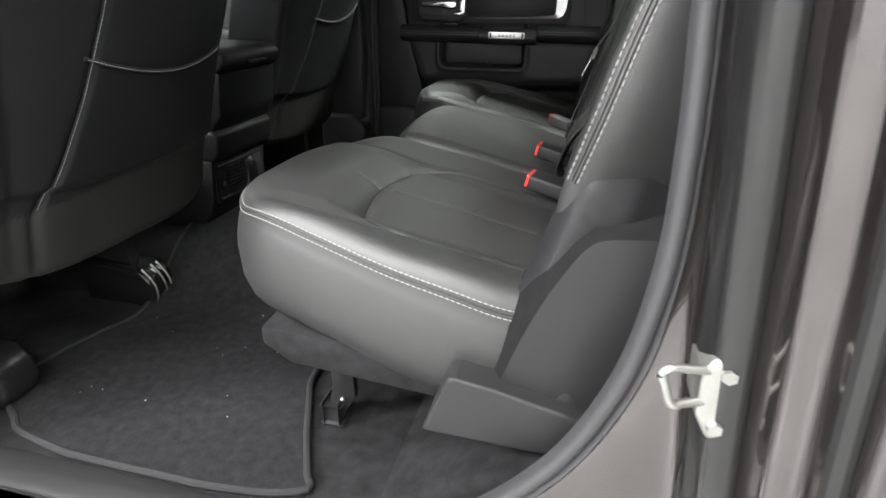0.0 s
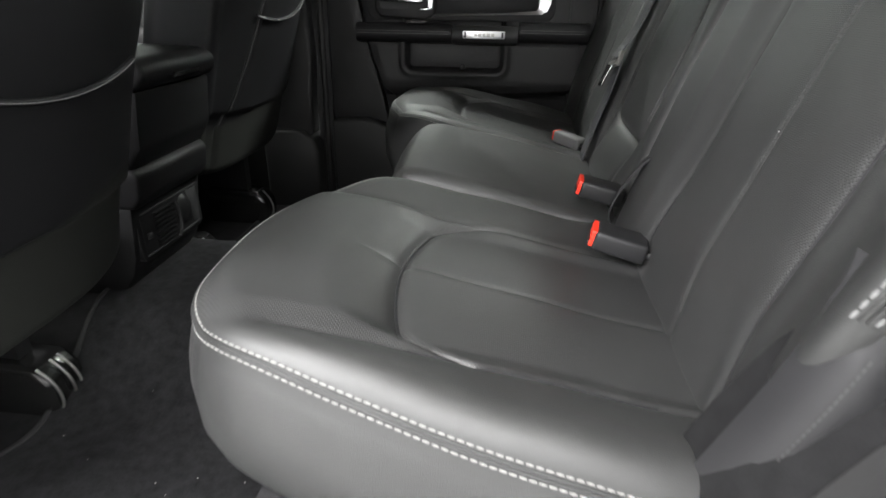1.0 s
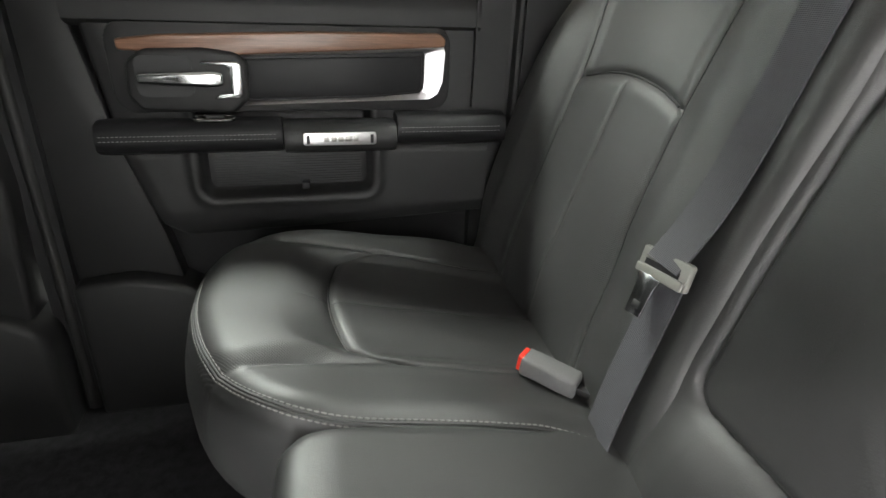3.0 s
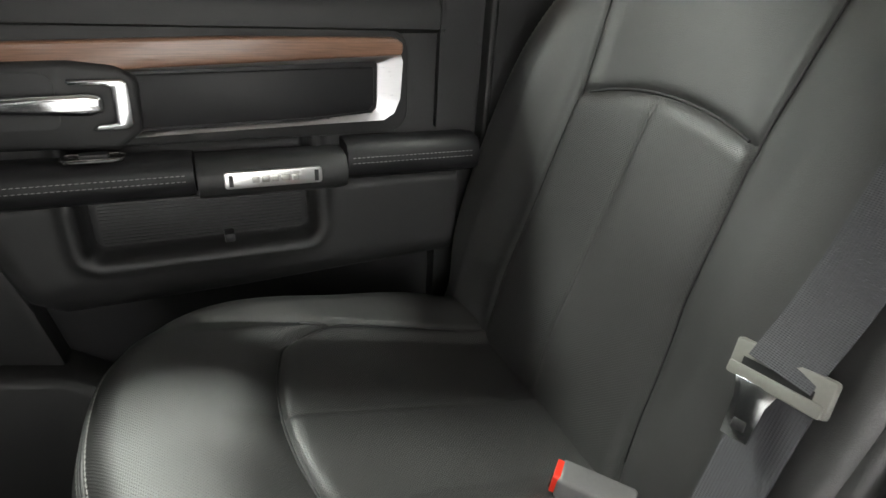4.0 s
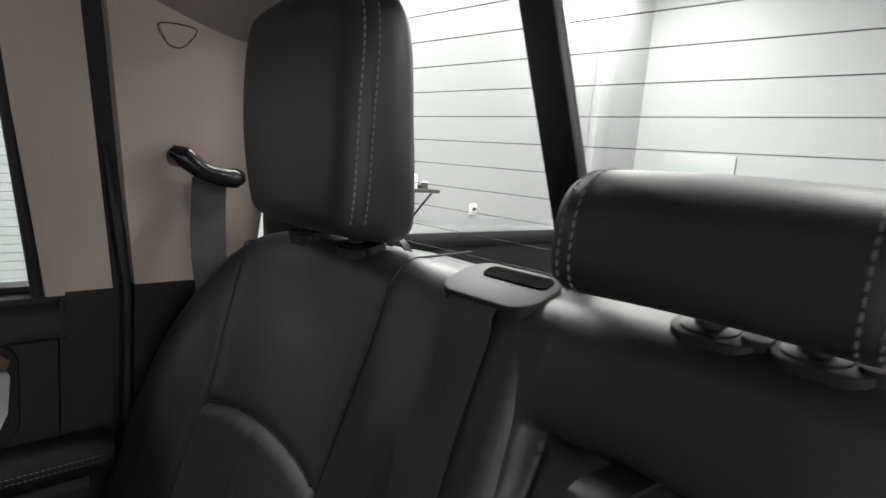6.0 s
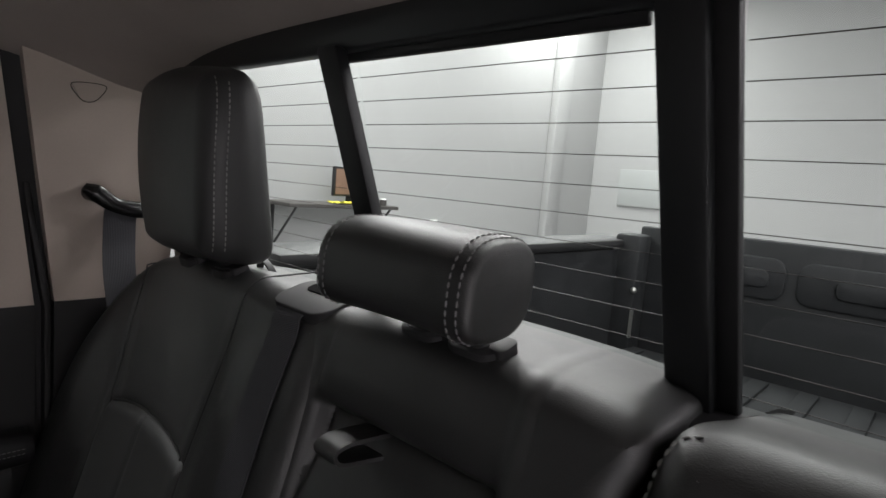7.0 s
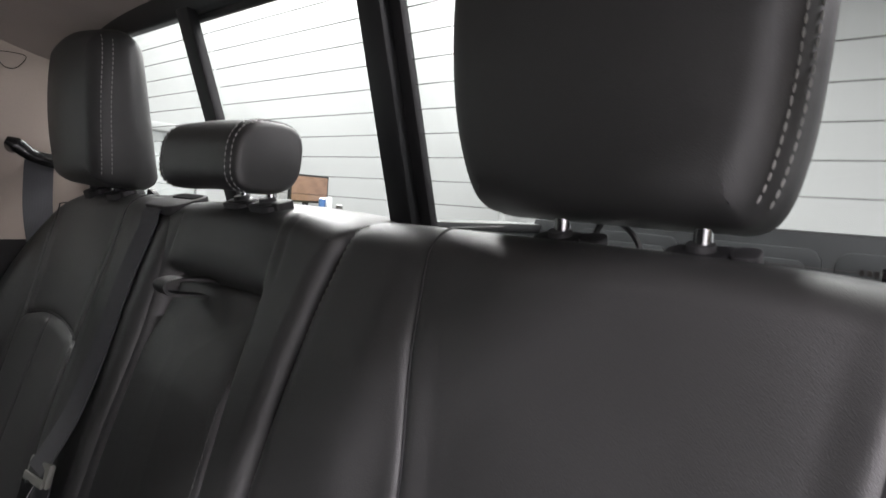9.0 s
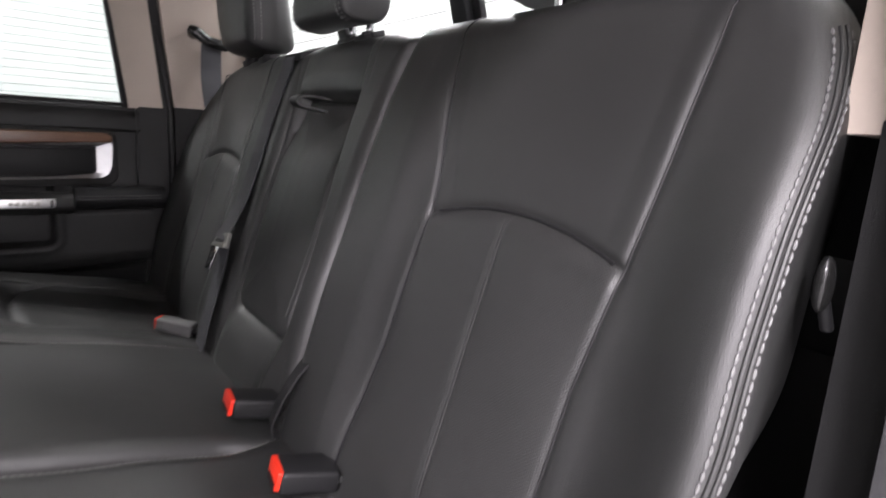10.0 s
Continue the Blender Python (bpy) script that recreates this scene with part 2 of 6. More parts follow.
def spline(ctrl, n, closed=False):
    """A smooth curve through the control points, n points at even steps."""
    p = np.array(ctrl, float)
    m = len(p)
    fine = []
    for i in range(m if closed else m - 1):
        if closed:
            a, b, c, d = (p[(i + k) % m] for k in (-1, 0, 1, 2))
        else:
            a, b, c, d = p[max(i - 1, 0)], p[i], p[i + 1], p[min(i + 2, m - 1)]
        for t in np.linspace(0, 1, 24, endpoint=False):
            fine.append(0.5 * (2 * b + (c - a) * t + (2 * a - 5 * b + 4 * c - d) * t ** 2 + (3 * b - a - 3 * c + d) * t ** 3))
    fine.append(p[0] if closed else p[-1])
    fine = np.array(fine)
    s = np.r_[0, np.cumsum(np.linalg.norm(np.diff(fine, axis=0), axis=1))]
    at = np.linspace(0, s[-1], n, endpoint=not closed)
    return np.stack([np.interp(at, s, fine[:, k]) for k in range(p.shape[1])], 1)


def tube_data(pts, r, seg=10, closed=False, squash=1.0):
    p = np.array(pts, float)
    n = len(p)
    tan = (np.roll(p, -1, 0) - np.roll(p, 1, 0)) if closed else np.gradient(p, axis=0)
    tan /= np.linalg.norm(tan, axis=1)[:, None] + 1e-12
    up = np.array([0, 0, 1.0]) if abs(tan[:, 2]).mean() < 0.8 else np.array([1.0, 0, 0])
    side = np.cross(tan, up)
    side /= np.linalg.norm(side, axis=1)[:, None] + 1e-12
    top = np.cross(side, tan)
    rr = np.broadcast_to(np.asarray(r, float), (n,))
    ang = np.linspace(0, 2 * np.pi, seg, endpoint=False)
    v = (p[:, None] + rr[:, None, None] * (np.cos(ang)[None, :, None] * side[:, None] + squash * np.sin(ang)[None, :, None] * top[:, None])).reshape(-1, 3)
    f = []
    for i in range(n if closed else n - 1):
        j = (i + 1) % n
        for k in range(seg):
            q = (k + 1) % seg
            f.append((i * seg + k, i * seg + q, j * seg + q, j * seg + k))
    if not closed:
        f.append(tuple(range(seg))[::-1])
        f.append(tuple((n - 1) * seg + k for k in range(seg)))
    return v, f


def tube(name, pts, r, material, parent, label="", seg=10, closed=False, squash=1.0):
    v, f = tube_data(pts, r, seg, closed, squash)
    return part_data(name, v, f, material, parent, label)


def strap(name, pts, side, width, thick, material, parent, label="", n=60):
    """A flat band along the curve pts; side is the way of its width (one vector, or one for each point)."""
    p = spline(pts, n)
    tan = np.gradient(p, axis=0)
    tan /= np.linalg.norm(tan, axis=1)[:, None]
    sd = np.array(side, float)
    if sd.ndim == 1:
        sd = np.broadcast_to(sd, p.shape)
    else:
        sd = spline(sd, n)
    sd = sd - tan * (sd * tan).sum(1)[:, None]
    sd = sd / np.linalg.norm(sd, axis=1)[:, None]
    nr = np.cross(tan, sd)
    v, f = [], []
    ring = [(-.5, -.5), (-.5, .5), (-.3, .62), (.3, .62), (.5, .5), (.5, -.5), (.3, -.62), (-.3, -.62)]
    for a, b in ring:
        v.append(p + sd * a * width + nr * b * thick)
    v = np.stack(v, 1).reshape(-1, 3)
    run = np.r_[0, np.cumsum(np.linalg.norm(np.diff(p, axis=0), axis=1))]
    uv = np.array([(a * width, s) for s in run for a, b in ring])
    k = len(ring)
    for i in range(n - 1):
        for j in range(k):
            f.append((i * k + j, i * k + (j + 1) % k, (i + 1) * k + (j + 1) % k, (i + 1) * k + j))
    f.append(tuple(range(k))[::-1])
    f.append(tuple((n - 1) * k + j for j in range(k)))
    return part_data(name, v, f, material, parent, label, uv=uv)


def stitches(name, lines, parent, pitch=0.0075, length=0.0052, r=0.0011, material=None, label=""):
    """Rows of single thread stitches along polylines; one joined mesh."""
    v, f = [], []
    for pts in lines:
        p = np.array(pts, float)
        s = np.r_[0, np.cumsum(np.linalg.norm(np.diff(p, axis=0), axis=1))]
        for a in np.arange(0, s[-1] - length, pitch):
            q = [np.array([np.interp(a + d * length, s, p[:, k]) for k in range(3)]) for d in (0, 0.5, 1)]
            t = q[2] - q[0]
            t /= np.linalg.norm(t) + 1e-9
            u = np.cross(t, [0.31, 0.22, 0.92])
            u /= np.linalg.norm(u) + 1e-9
            w = np.cross(t, u)
            o = len(v)
            for i, rad in ((0, 0.45), (1, 1.0), (2, 0.45)):
                for g in range(6):
                    an = g * math.pi / 3
                    v.append(q[i] + r * rad * (math.cos(an) * u + math.sin(an) * w))
            for i in (0, 1):
                for g in range(6):
                    h = (g + 1) % 6
                    f.append((o + i * 6 + g, o + i * 6 + h, o + i * 6 + 6 + h, o + i * 6 + 6 + g))
    ob = part_data(name, v, f, material or THREAD, parent, label)
    return tagged(ob, kind="stuff")


def groove(d, width, depth):
    return -depth * np.exp(-(d / width) ** 2)


def crease(d, width, depth):
    """A stitched-down seam: sharp in the middle, with soft shoulders."""
    return -depth * np.exp(-np.sqrt(d * d + 2.2e-6) / width)


def welts(rings, keep, parent, way, material=None):
    """Two slim rolls of leather between the rows of a double seam."""
    for a in (0.33, -0.33):
        other = rings[0] if a > 0 else rings[2]
        line = rings[1] * (1 - abs(a)) + other * abs(a)
        tube("seam_welt", keep(line), 0.0017, material or LEATHER, parent, seg=8)


def step(x, a, b):
    t = np.clip((x - a) / (b - a), 0, 1)
    return t * t * (3 - 2 * t)


def pad(name, parent, ctrl, h, radius, skirt, frame_of, mats, pick=None, n=360, k=70, cap=False, label=""):
    """An upholstered pad: its outline (a, b), its face c = h(a, b), a round edge, and a skirt whose rows are (way back, bulge).
    frame_of: origin, a way, b way, c way and skirt way. Returns the mesh and its edge and skirt rings."""
    o, A, B, C, S = (np.array(w, float) for w in frame_of)
    out = spline(ctrl, n, closed=True)
    tan = np.roll(out, -1, 0) - np.roll(out, 1, 0)
    nor = np.stack([tan[:, 1], -tan[:, 0]], 1)
    nor /= np.linalg.norm(nor, axis=1)[:, None]
    area = 0.5 * np.sum(out[:, 0] * np.roll(out[:, 1], -1) - np.roll(out[:, 0], -1) * out[:, 1])
    if area < 0:
        nor = -nor
    mid = out.mean(0)
    inner = out - nor * radius
    rings, ab, meta = [], [], []
    for r in np.linspace(0.004, 1, k):
        q = mid + (inner - mid) * r
        ab.append(q)
        rings.append(o + q[:, :1] * A + q[:, 1:] * B + h(q[:, 0], q[:, 1])[:, None] * C)
    for th in np.linspace(0, 90, 8)[1:]:
        s, c = math.sin(radians(th)), math.cos(radians(th))
        q = inner + nor * radius * s
        ab.append(q)
        hh = h(q[:, 0], q[:, 1])[:, None]
        rings.append(o + q[:, :1] * A + q[:, 1:] * B + hh * C + S * radius * (1 - c))
    base = o + out[:, :1] * A + out[:, 1:] * B + h(out[:, 0], out[:, 1])[:, None] * C + S * radius
    side = nor[:, :1] * A + nor[:, 1:] * B
    side = side - S * (side @ S)[:, None]
    skirt_rings = []
    for back, bulge in skirt:
        skirt_rings.append(base + S * back + side * bulge)
        ab.append(out)
    rows = rings + skirt_rings
    v = np.concatenate(rows)
    uv = np.concatenate(ab)
    i = np.arange(n)
    j = (i + 1) % n
    f = []
    for a in range(len(rows) - 1):
        f.append(np.stack([a * n + i, a * n + j, (a + 1) * n + j, (a + 1) * n + i], 1))
    f = np.concatenate(f)
    if area < 0:
        f = f[:, ::-1]
    faces = [tuple(q) for q in f.tolist()]
    faces.append(tuple(range(n)) if area > 0 else tuple(range(n))[::-1])
    if cap:
        last = tuple(range((len(rows) - 1) * n, len(rows) * n))
        faces.append(last[::-1] if area > 0 else last)
    index = None
    if pick is not None:
        cen = uv[f].mean(1)
        index = np.r_[pick(cen[:, 0], cen[:, 1]).astype(int), np.zeros(len(faces) - len(f), int)]
    ob = part_data(name, v, faces, mats, parent, label, smooth=60, index=index, uv=uv)
    return ob, rings, skirt_rings


# ---------------------------------------------------------------- the room round the truck
def structure(name, bm, mat, label, category="wall", smooth=40):
    ob = part(name, bm, mat, None, label, smooth)
    return tagged(ob, label, category, kind="structure")


RX0, RX1, RY0, RY1 = -7.0, 8.4, -6.0, 4.3
structure("ground", boxed(RX0 - 30, RX1 + 30, RY0 - 30, RY1 + 30, GROUND - 0.2, GROUND), CONCRETE, "sealed grey concrete showroom floor", "floor")
structure("wall_north", boxed(RX0, RX1, RY1, RY1 + 0.2, GROUND, CEILING), WALL, "white painted showroom wall beside the truck")
structure("wall_east", boxed(RX1, RX1 + 0.2, RY0, RY1, GROUND, CEILING), WALL, "white painted showroom wall behind the tailgate")
# South and west walls are out of view, toned to shape the cab's light.
structure("wall_south", boxed(RX0, RX1, RY0 - 0.2, RY0, GROUND, CEILING), WALL_BOUNCE, "plain unseen wall, pale to bounce light into the cab")
structure("wall_west", boxed(RX0 - 0.2, RX0, RY0, RY1, GROUND, CEILING), WALL_DARK, "plain unseen wall ahead of the truck, dark to damp light")
structure("ceiling", boxed(RX0, RX1, RY0, RY1, CEILING, CEILING + 0.2), WALL, "plain white showroom ceiling", "ceiling")

# added ceiling lamps in rows, out of view, each powered to suit the cab
ROW_POWER = {-4.2: 2.0, -2.0: 0.25, 0.2: 0.6, 3.5: 0.95}
END_POWER = {(-4.2, -5.2): 4.0, (-4.2, -1.6): 0.85, (-4.2, 1.4): 0.5, (-4.2, 5.4): 0.9, (3.5, -4.6): 0.4, (3.5, -1.6): 0.5, (0.2, -5.4): 0.4, (3.5, 6.4): 1.25, (0.2, 2.5): 0.7, (3.5, 2.6): 1.8}
ROW_X = {-4.2: (-5.2, -1.6, 1.4, 5.4), -2.0: (-2.3, -0.7), 0.2: (-5.4, 2.5), 3.5: (-4.6, -1.6, 2.6, 6.4)}
ROW_TINT = {-4.2: (1.0, 0.965, 1.0), -2.0: (1.0, 0.965, 1.0), 0.2: (0.975, 1.0, 0.965), 3.5: (0.985, 1.0, 0.975)}
lamp_first = None
for ly in (-4.2, -2.0, 0.2, 3.5):
    for lx in ROW_X[ly]:
        if lamp_first is None:
            lamp_first = thing("added_lamp", "added, unseen long white ceiling lamp with a bright diffuser", "ceiling lamp", "ceiling lamps in rows")
            part("housing", boxed(-0.97, 0.97, -0.47, 0.47, 0.02, 0.10, bevel=0.01), WHITE, lamp_first)
            part("diffuser", boxed(-0.95, 0.95, -0.45, 0.45, 0.012, 0.03), LAMP_FACE, lamp_first, "glowing face of the added lamp")
            lamp_first.matrix_basis = pose(lx, ly, CEILING - 0.11)
        else:
            copy_thing(lamp_first, pose(lx, ly, CEILING - 0.11))
        data = bpy.data.lights.new("tube", "AREA")
        data.shape, data.size, data.size_y, data.energy, data.color = "RECTANGLE", 1.9, 0.9, LAMP_WATTS * END_POWER.get((ly, lx), ROW_POWER[ly]), ROW_TINT[ly]
        new("added_area_light", data).matrix_world = pose(lx, ly, CEILING - 0.12)

# ribbed shutter beside the truck, a plain door and a wall panel
shutter = thing("roller_shutter", "white roller shutter of narrow horizontal slats", "shutter")
for i in range(54):
    z = GROUND + 0.03 + i * 0.055
    part("slat", boxed(-4.2, 0.75, RY1 - 0.05, RY1 - 0.012, z, z + 0.0535, bevel=0.003, seg=1), SLAT, shutter)
part("guide_rail", boxed(0.75, 0.83, RY1 - 0.07, RY1 - 0.003, GROUND, 2.3, bevel=0.008), SLAT, shutter)
part("guide_rail", boxed(-4.28, -4.2, RY1 - 0.07, RY1 - 0.003, GROUND, 2.3, bevel=0.008), SLAT, shutter)

door = thing("door_2", "pale grey flush door in a white wall", "door", kind="structure")
part("door_leaf", boxed(1.38, 2.12, RY1 - 0.02, RY1 - 0.003, GROUND, 1.36, bevel=0.004), WALL_DOOR, door)
bm = boxed(1.30, 1.38, RY1 - 0.05, RY1 - 0.003, GROUND, 1.43, bevel=0.006)
box(bm, 2.12, 2.20, RY1 - 0.05, RY1 - 0.003, GROUND, 1.43, bevel=0.006)
box(bm, 1.38, 2.12, RY1 - 0.05, RY1 - 0.003, 1.36, 1.43, bevel=0.006)
part("door_frame", bm, WALL, door)
part("door_handle", boxed(2.03, 2.08, RY1 - 0.07, RY1 - 0.02, 0.34, 0.40, bevel=0.008), SATIN, door)

pilaster = structure("trim", boxed(6.9, 7.25, RY1 - 0.12, RY1 - 0.002, GROUND, CEILING, bevel=0.01), WALL, "white boxed pilaster on the wall", "pilaster")
hatch = thing("wall_panel", "white flush access panel on the wall", "panel")
part("panel_face", boxed(RX1 - 0.04, RX1 - 0.004, 2.75, 3.80, 0.92, 1.50, bevel=0.008), WALL_DOOR, hatch)

socket = thing("wall_socket", "small white wall socket", "socket")
part("plate", boxed(4.54, 4.66, RY1 - 0.02, RY1 - 0.003, 0.48, 0.60, bevel=0.005), WHITE, socket)
part("plug", boxed(4.58, 4.62, RY1 - 0.05, RY1 - 0.02, 0.52, 0.56, bevel=0.005), DESK, socket)

desk = thing("wall_shelf", "dark wall-mounted work shelf on slanted metal braces", "shelf")
DX0, DX1, DZ = 2.35, 3.60, 0.77
part("desktop", boxed(DX0, DX1, RY1 - 0.46, RY1 - 0.003, DZ - 0.035, DZ, bevel=0.005), DESK, desk)
for lx in (DX0 + 0.10, DX1 - 0.06):
    part("bracket", boxed(lx - 0.012, lx + 0.012, RY1 - 0.035, RY1 - 0.003, DZ - 0.46, DZ - 0.03), PLASTIC_DARK, desk)
    v, f = tube_data([(lx, RY1 - 0.40, DZ - 0.04), (lx, RY1 - 0.02, DZ - 0.44)], 0.011, 8)
    part_data("brace", v, f, PLASTIC_DARK, desk)
screen = thing("monitor", "computer monitor with a brown picture on a dark desk", "monitor")
part("stand", boxed(3.02, 3.24, RY1 - 0.34, RY1 - 0.18, DZ, DZ + 0.015, bevel=0.005), PLASTIC_DARK, screen)
part("neck", boxed(3.10, 3.16, RY1 - 0.26, RY1 - 0.235, DZ + 0.01, DZ + 0.20), PLASTIC_DARK, screen)
part("case", boxed(2.90, 3.36, RY1 - 0.31, RY1 - 0.27, DZ + 0.07, DZ + 0.345, bevel=0.008), PLASTIC_DARK, screen)
part("screen_face", boxed(2.92, 3.34, RY1 - 0.314, RY1 - 0.309, DZ + 0.09, DZ + 0.325), SCREEN, screen, "dim brown picture")
for cx, col, hh, nm in ((3.22, BLUE, 0.13, "blue and white drink can on the desk"), (3.30, WHITE, 0.14, "white plastic bottle on the desk"), (3.44, DESK, 0.07, "small dark tin on the desk")):
    can = thing("can" if col is not WHITE else "bottle", nm, "can" if col is not WHITE else "bottle")
    bm = bmesh.new()
    bmesh.ops.create_cone(bm, cap_ends=True, segments=20, radius1=0.034, radius2=0.034, depth=hh * 0.9, matrix=Matrix.Translation((cx, RY1 - 0.40, DZ + hh * 0.45)))
    part("body", bm, col, can)
    bm = bmesh.new()
    bmesh.ops.create_cone(bm, cap_ends=True, segments=20, radius1=0.033, radius2=0.02, depth=hh * 0.1, matrix=Matrix.Translation((cx, RY1 - 0.40, DZ + hh * 0.95)))
    part("top", bm, WHITE, can)
rag = thing("cleaning_cloth", "yellow cleaning cloth lying crumpled on the desk", "cloth")
bm = bmesh.new()
bmesh.ops.create_grid(bm, x_segments=24, y_segments=18, size=0.5)
for v in bm.verts:
    v.co = Vector((2.98 + v.co.x * 0.34, RY1 - 0.40 + v.co.y * 0.10, DZ + 0.012 + 0.03 * abs(noise.noise(v.co * 7))))
bmesh.ops.solidify(bm, geom=bm.faces[:], thickness=0.004)
part("cloth", bm, YELLOW, rag)
keyboard = thing("keyboard", "dark keyboard lying on the desk", "keyboard")
part("body", boxed(3.40, 3.58, RY1 - 0.30, RY1 - 0.1, DZ, DZ + 0.03, bevel=0.006), PLASTIC_DARK, keyboard)

# ---------------------------------------------------------------- the truck's shell
FLOOR = 0.045


def side_y(z):
    """Half width of the cab's inner side at a height: upright below the window sill, leaning in above it."""
    return 0.748 - 0.17 * max(0.0, z - 0.80)


def glass_x(z):
    return 0.098 + 0.25 * (1.175 - z)


# carpeted floor with a raised ledge under the seat
bm = boxed(-2.3, 0.30, -0.80, 0.80, FLOOR - 0.08, FLOOR)
floor = structure("floor", bm, CARPET, "charcoal carpet on the cab floor", "floor")
bm = prism([(-0.33, FLOOR - 0.01), (0.20, FLOOR - 0.01), (0.20, 0.24), (-0.02, 0.235), (-0.10, 0.18), (-0.26, 0.075)], -0.70, 0.70, bevel=0.02, seg=3)
structure("floor_ledge", bm, CARPET, "carpeted step up under the rear bench", "floor")


def floor_z(y):
    """Height of the carpet across the cab: flat, with a broad hump along the middle."""
    return FLOOR + 0.115 * (1 - float(step(np.array(abs(y)), 0.11, 0.37)))


hump = [(y, floor_z(y)) for y in np.linspace(-0.38, 0.38, 39)]
structure("floor_tunnel", prism([(-0.38, FLOOR - 0.03)] + hump + [(0.38, FLOOR - 0.03)], -2.3, -0.30, axis="x"), CARPET, "broad rounded carpeted hump along the floor", "floor")

# headliner: a shallow vault
n, ms = 40, 60
v, f = [], []
for i in range(n + 1):
    y = -0.72 + 1.44 * i / n
    e = abs(y) / 0.72
    for j in range(ms + 1):
        x = -1.9 + 2.0 * j / ms
        z = 1.250 - 0.072 * e ** 5 - 0.042 * step(np.array(x), -0.15, 0.10) - 0.02 * step(np.array(-x), 1.0, 1.9)
        v.append((x, y, float(z)))
for i in range(n):
    for j in range(ms):
        a = i * (ms + 1) + j
        f.append((a, a + 1, a + ms + 2, a + ms + 1))
top = [(x, y, z + 0.05) for x, y, z in v]
q = len(v)
f2 = [tuple(q + k for k in g[::-1]) for g in f]
roof = part_data("ceiling_lining", v + top, f + f2, HEADLINER, None, "beige woven headliner of the cab roof")
tagged(roof, "beige woven headliner of the cab roof", "headliner", kind="structure")
structure("roof_skin", boxed(-1.9, 0.16, -0.74, 0.74, 1.335, 1.36, bevel=0.01), PAINT, "dark metallic cab roof", "roof")

# Unseen rail, added to keep lamp light off the headrest and headliner.
structure("shading_rail", prism([(-1.9, 1.19), (-0.02, 1.19), (0.02, 1.34), (-1.9, 1.34)], -0.775, -0.70, bevel=0.01, seg=2), BEIGE, "unseen beige-lined rail added over the open door to block light", "roof rail")

# grab fixture in the headliner
grip = thing("coat_hook_mount", "oval beige moulded clip set in the headliner", "clip")
bm = bmesh.new()
bmesh.ops.create_uvsphere(bm, u_segments=24, v_segments=12, radius=1, matrix=Matrix.Translation((-0.020, 0.285, 1.226)) @ Matrix.Diagonal((0.028, 0.05, 0.012, 1)))
part("dish", bm, BEIGE, grip)
bm = bmesh.new()
bmesh.ops.create_uvsphere(bm, u_segments=24, v_segments=12, radius=1, matrix=Matrix.Translation((-0.023, 0.285, 1.218)) @ Matrix.Diagonal((0.014, 0.034, 0.010, 1)))
part("recess", bm, HEADLINER, grip)


def side_panel(bm, outline, s, off=0.0, thick=0.03, upright=False):
    """A panel lying along the cab's side: outline in (x, z), following the lean of the side; s: which side."""
    pts = []
    for (xa, za), (xb, zb) in zip(outline, outline[1:] + outline[:1]):
        for t in np.linspace(0, 1, 8, endpoint=False):
            pts.append((xa + (xb - xa) * t, za + (zb - za) * t))
    base = (lambda z: 0.746) if upright else side_y
    lo = [bm.verts.new((x, s * (base(z) + off), z)) for x, z in pts]
    hi = [bm.verts.new((x, s * (base(z) + off + thick), z)) for x, z in pts]
    m = len(pts)
    fs = [bm.faces.new(lo), bm.faces.new(hi[::-1])]
    for i in range(m):
        fs.append(bm.faces.new((lo[i], hi[i], hi[(i + 1) % m], lo[(i + 1) % m])))
    bmesh.ops.triangulate(bm, faces=fs[:2])
    bmesh.ops.recalc_face_normals(bm, faces=bm.faces[:])
    return bm


def lean(x, z):
    """Uprights of the cab lean forward with height."""
    return x - 0.14 * max(0.0, z - 0.80)


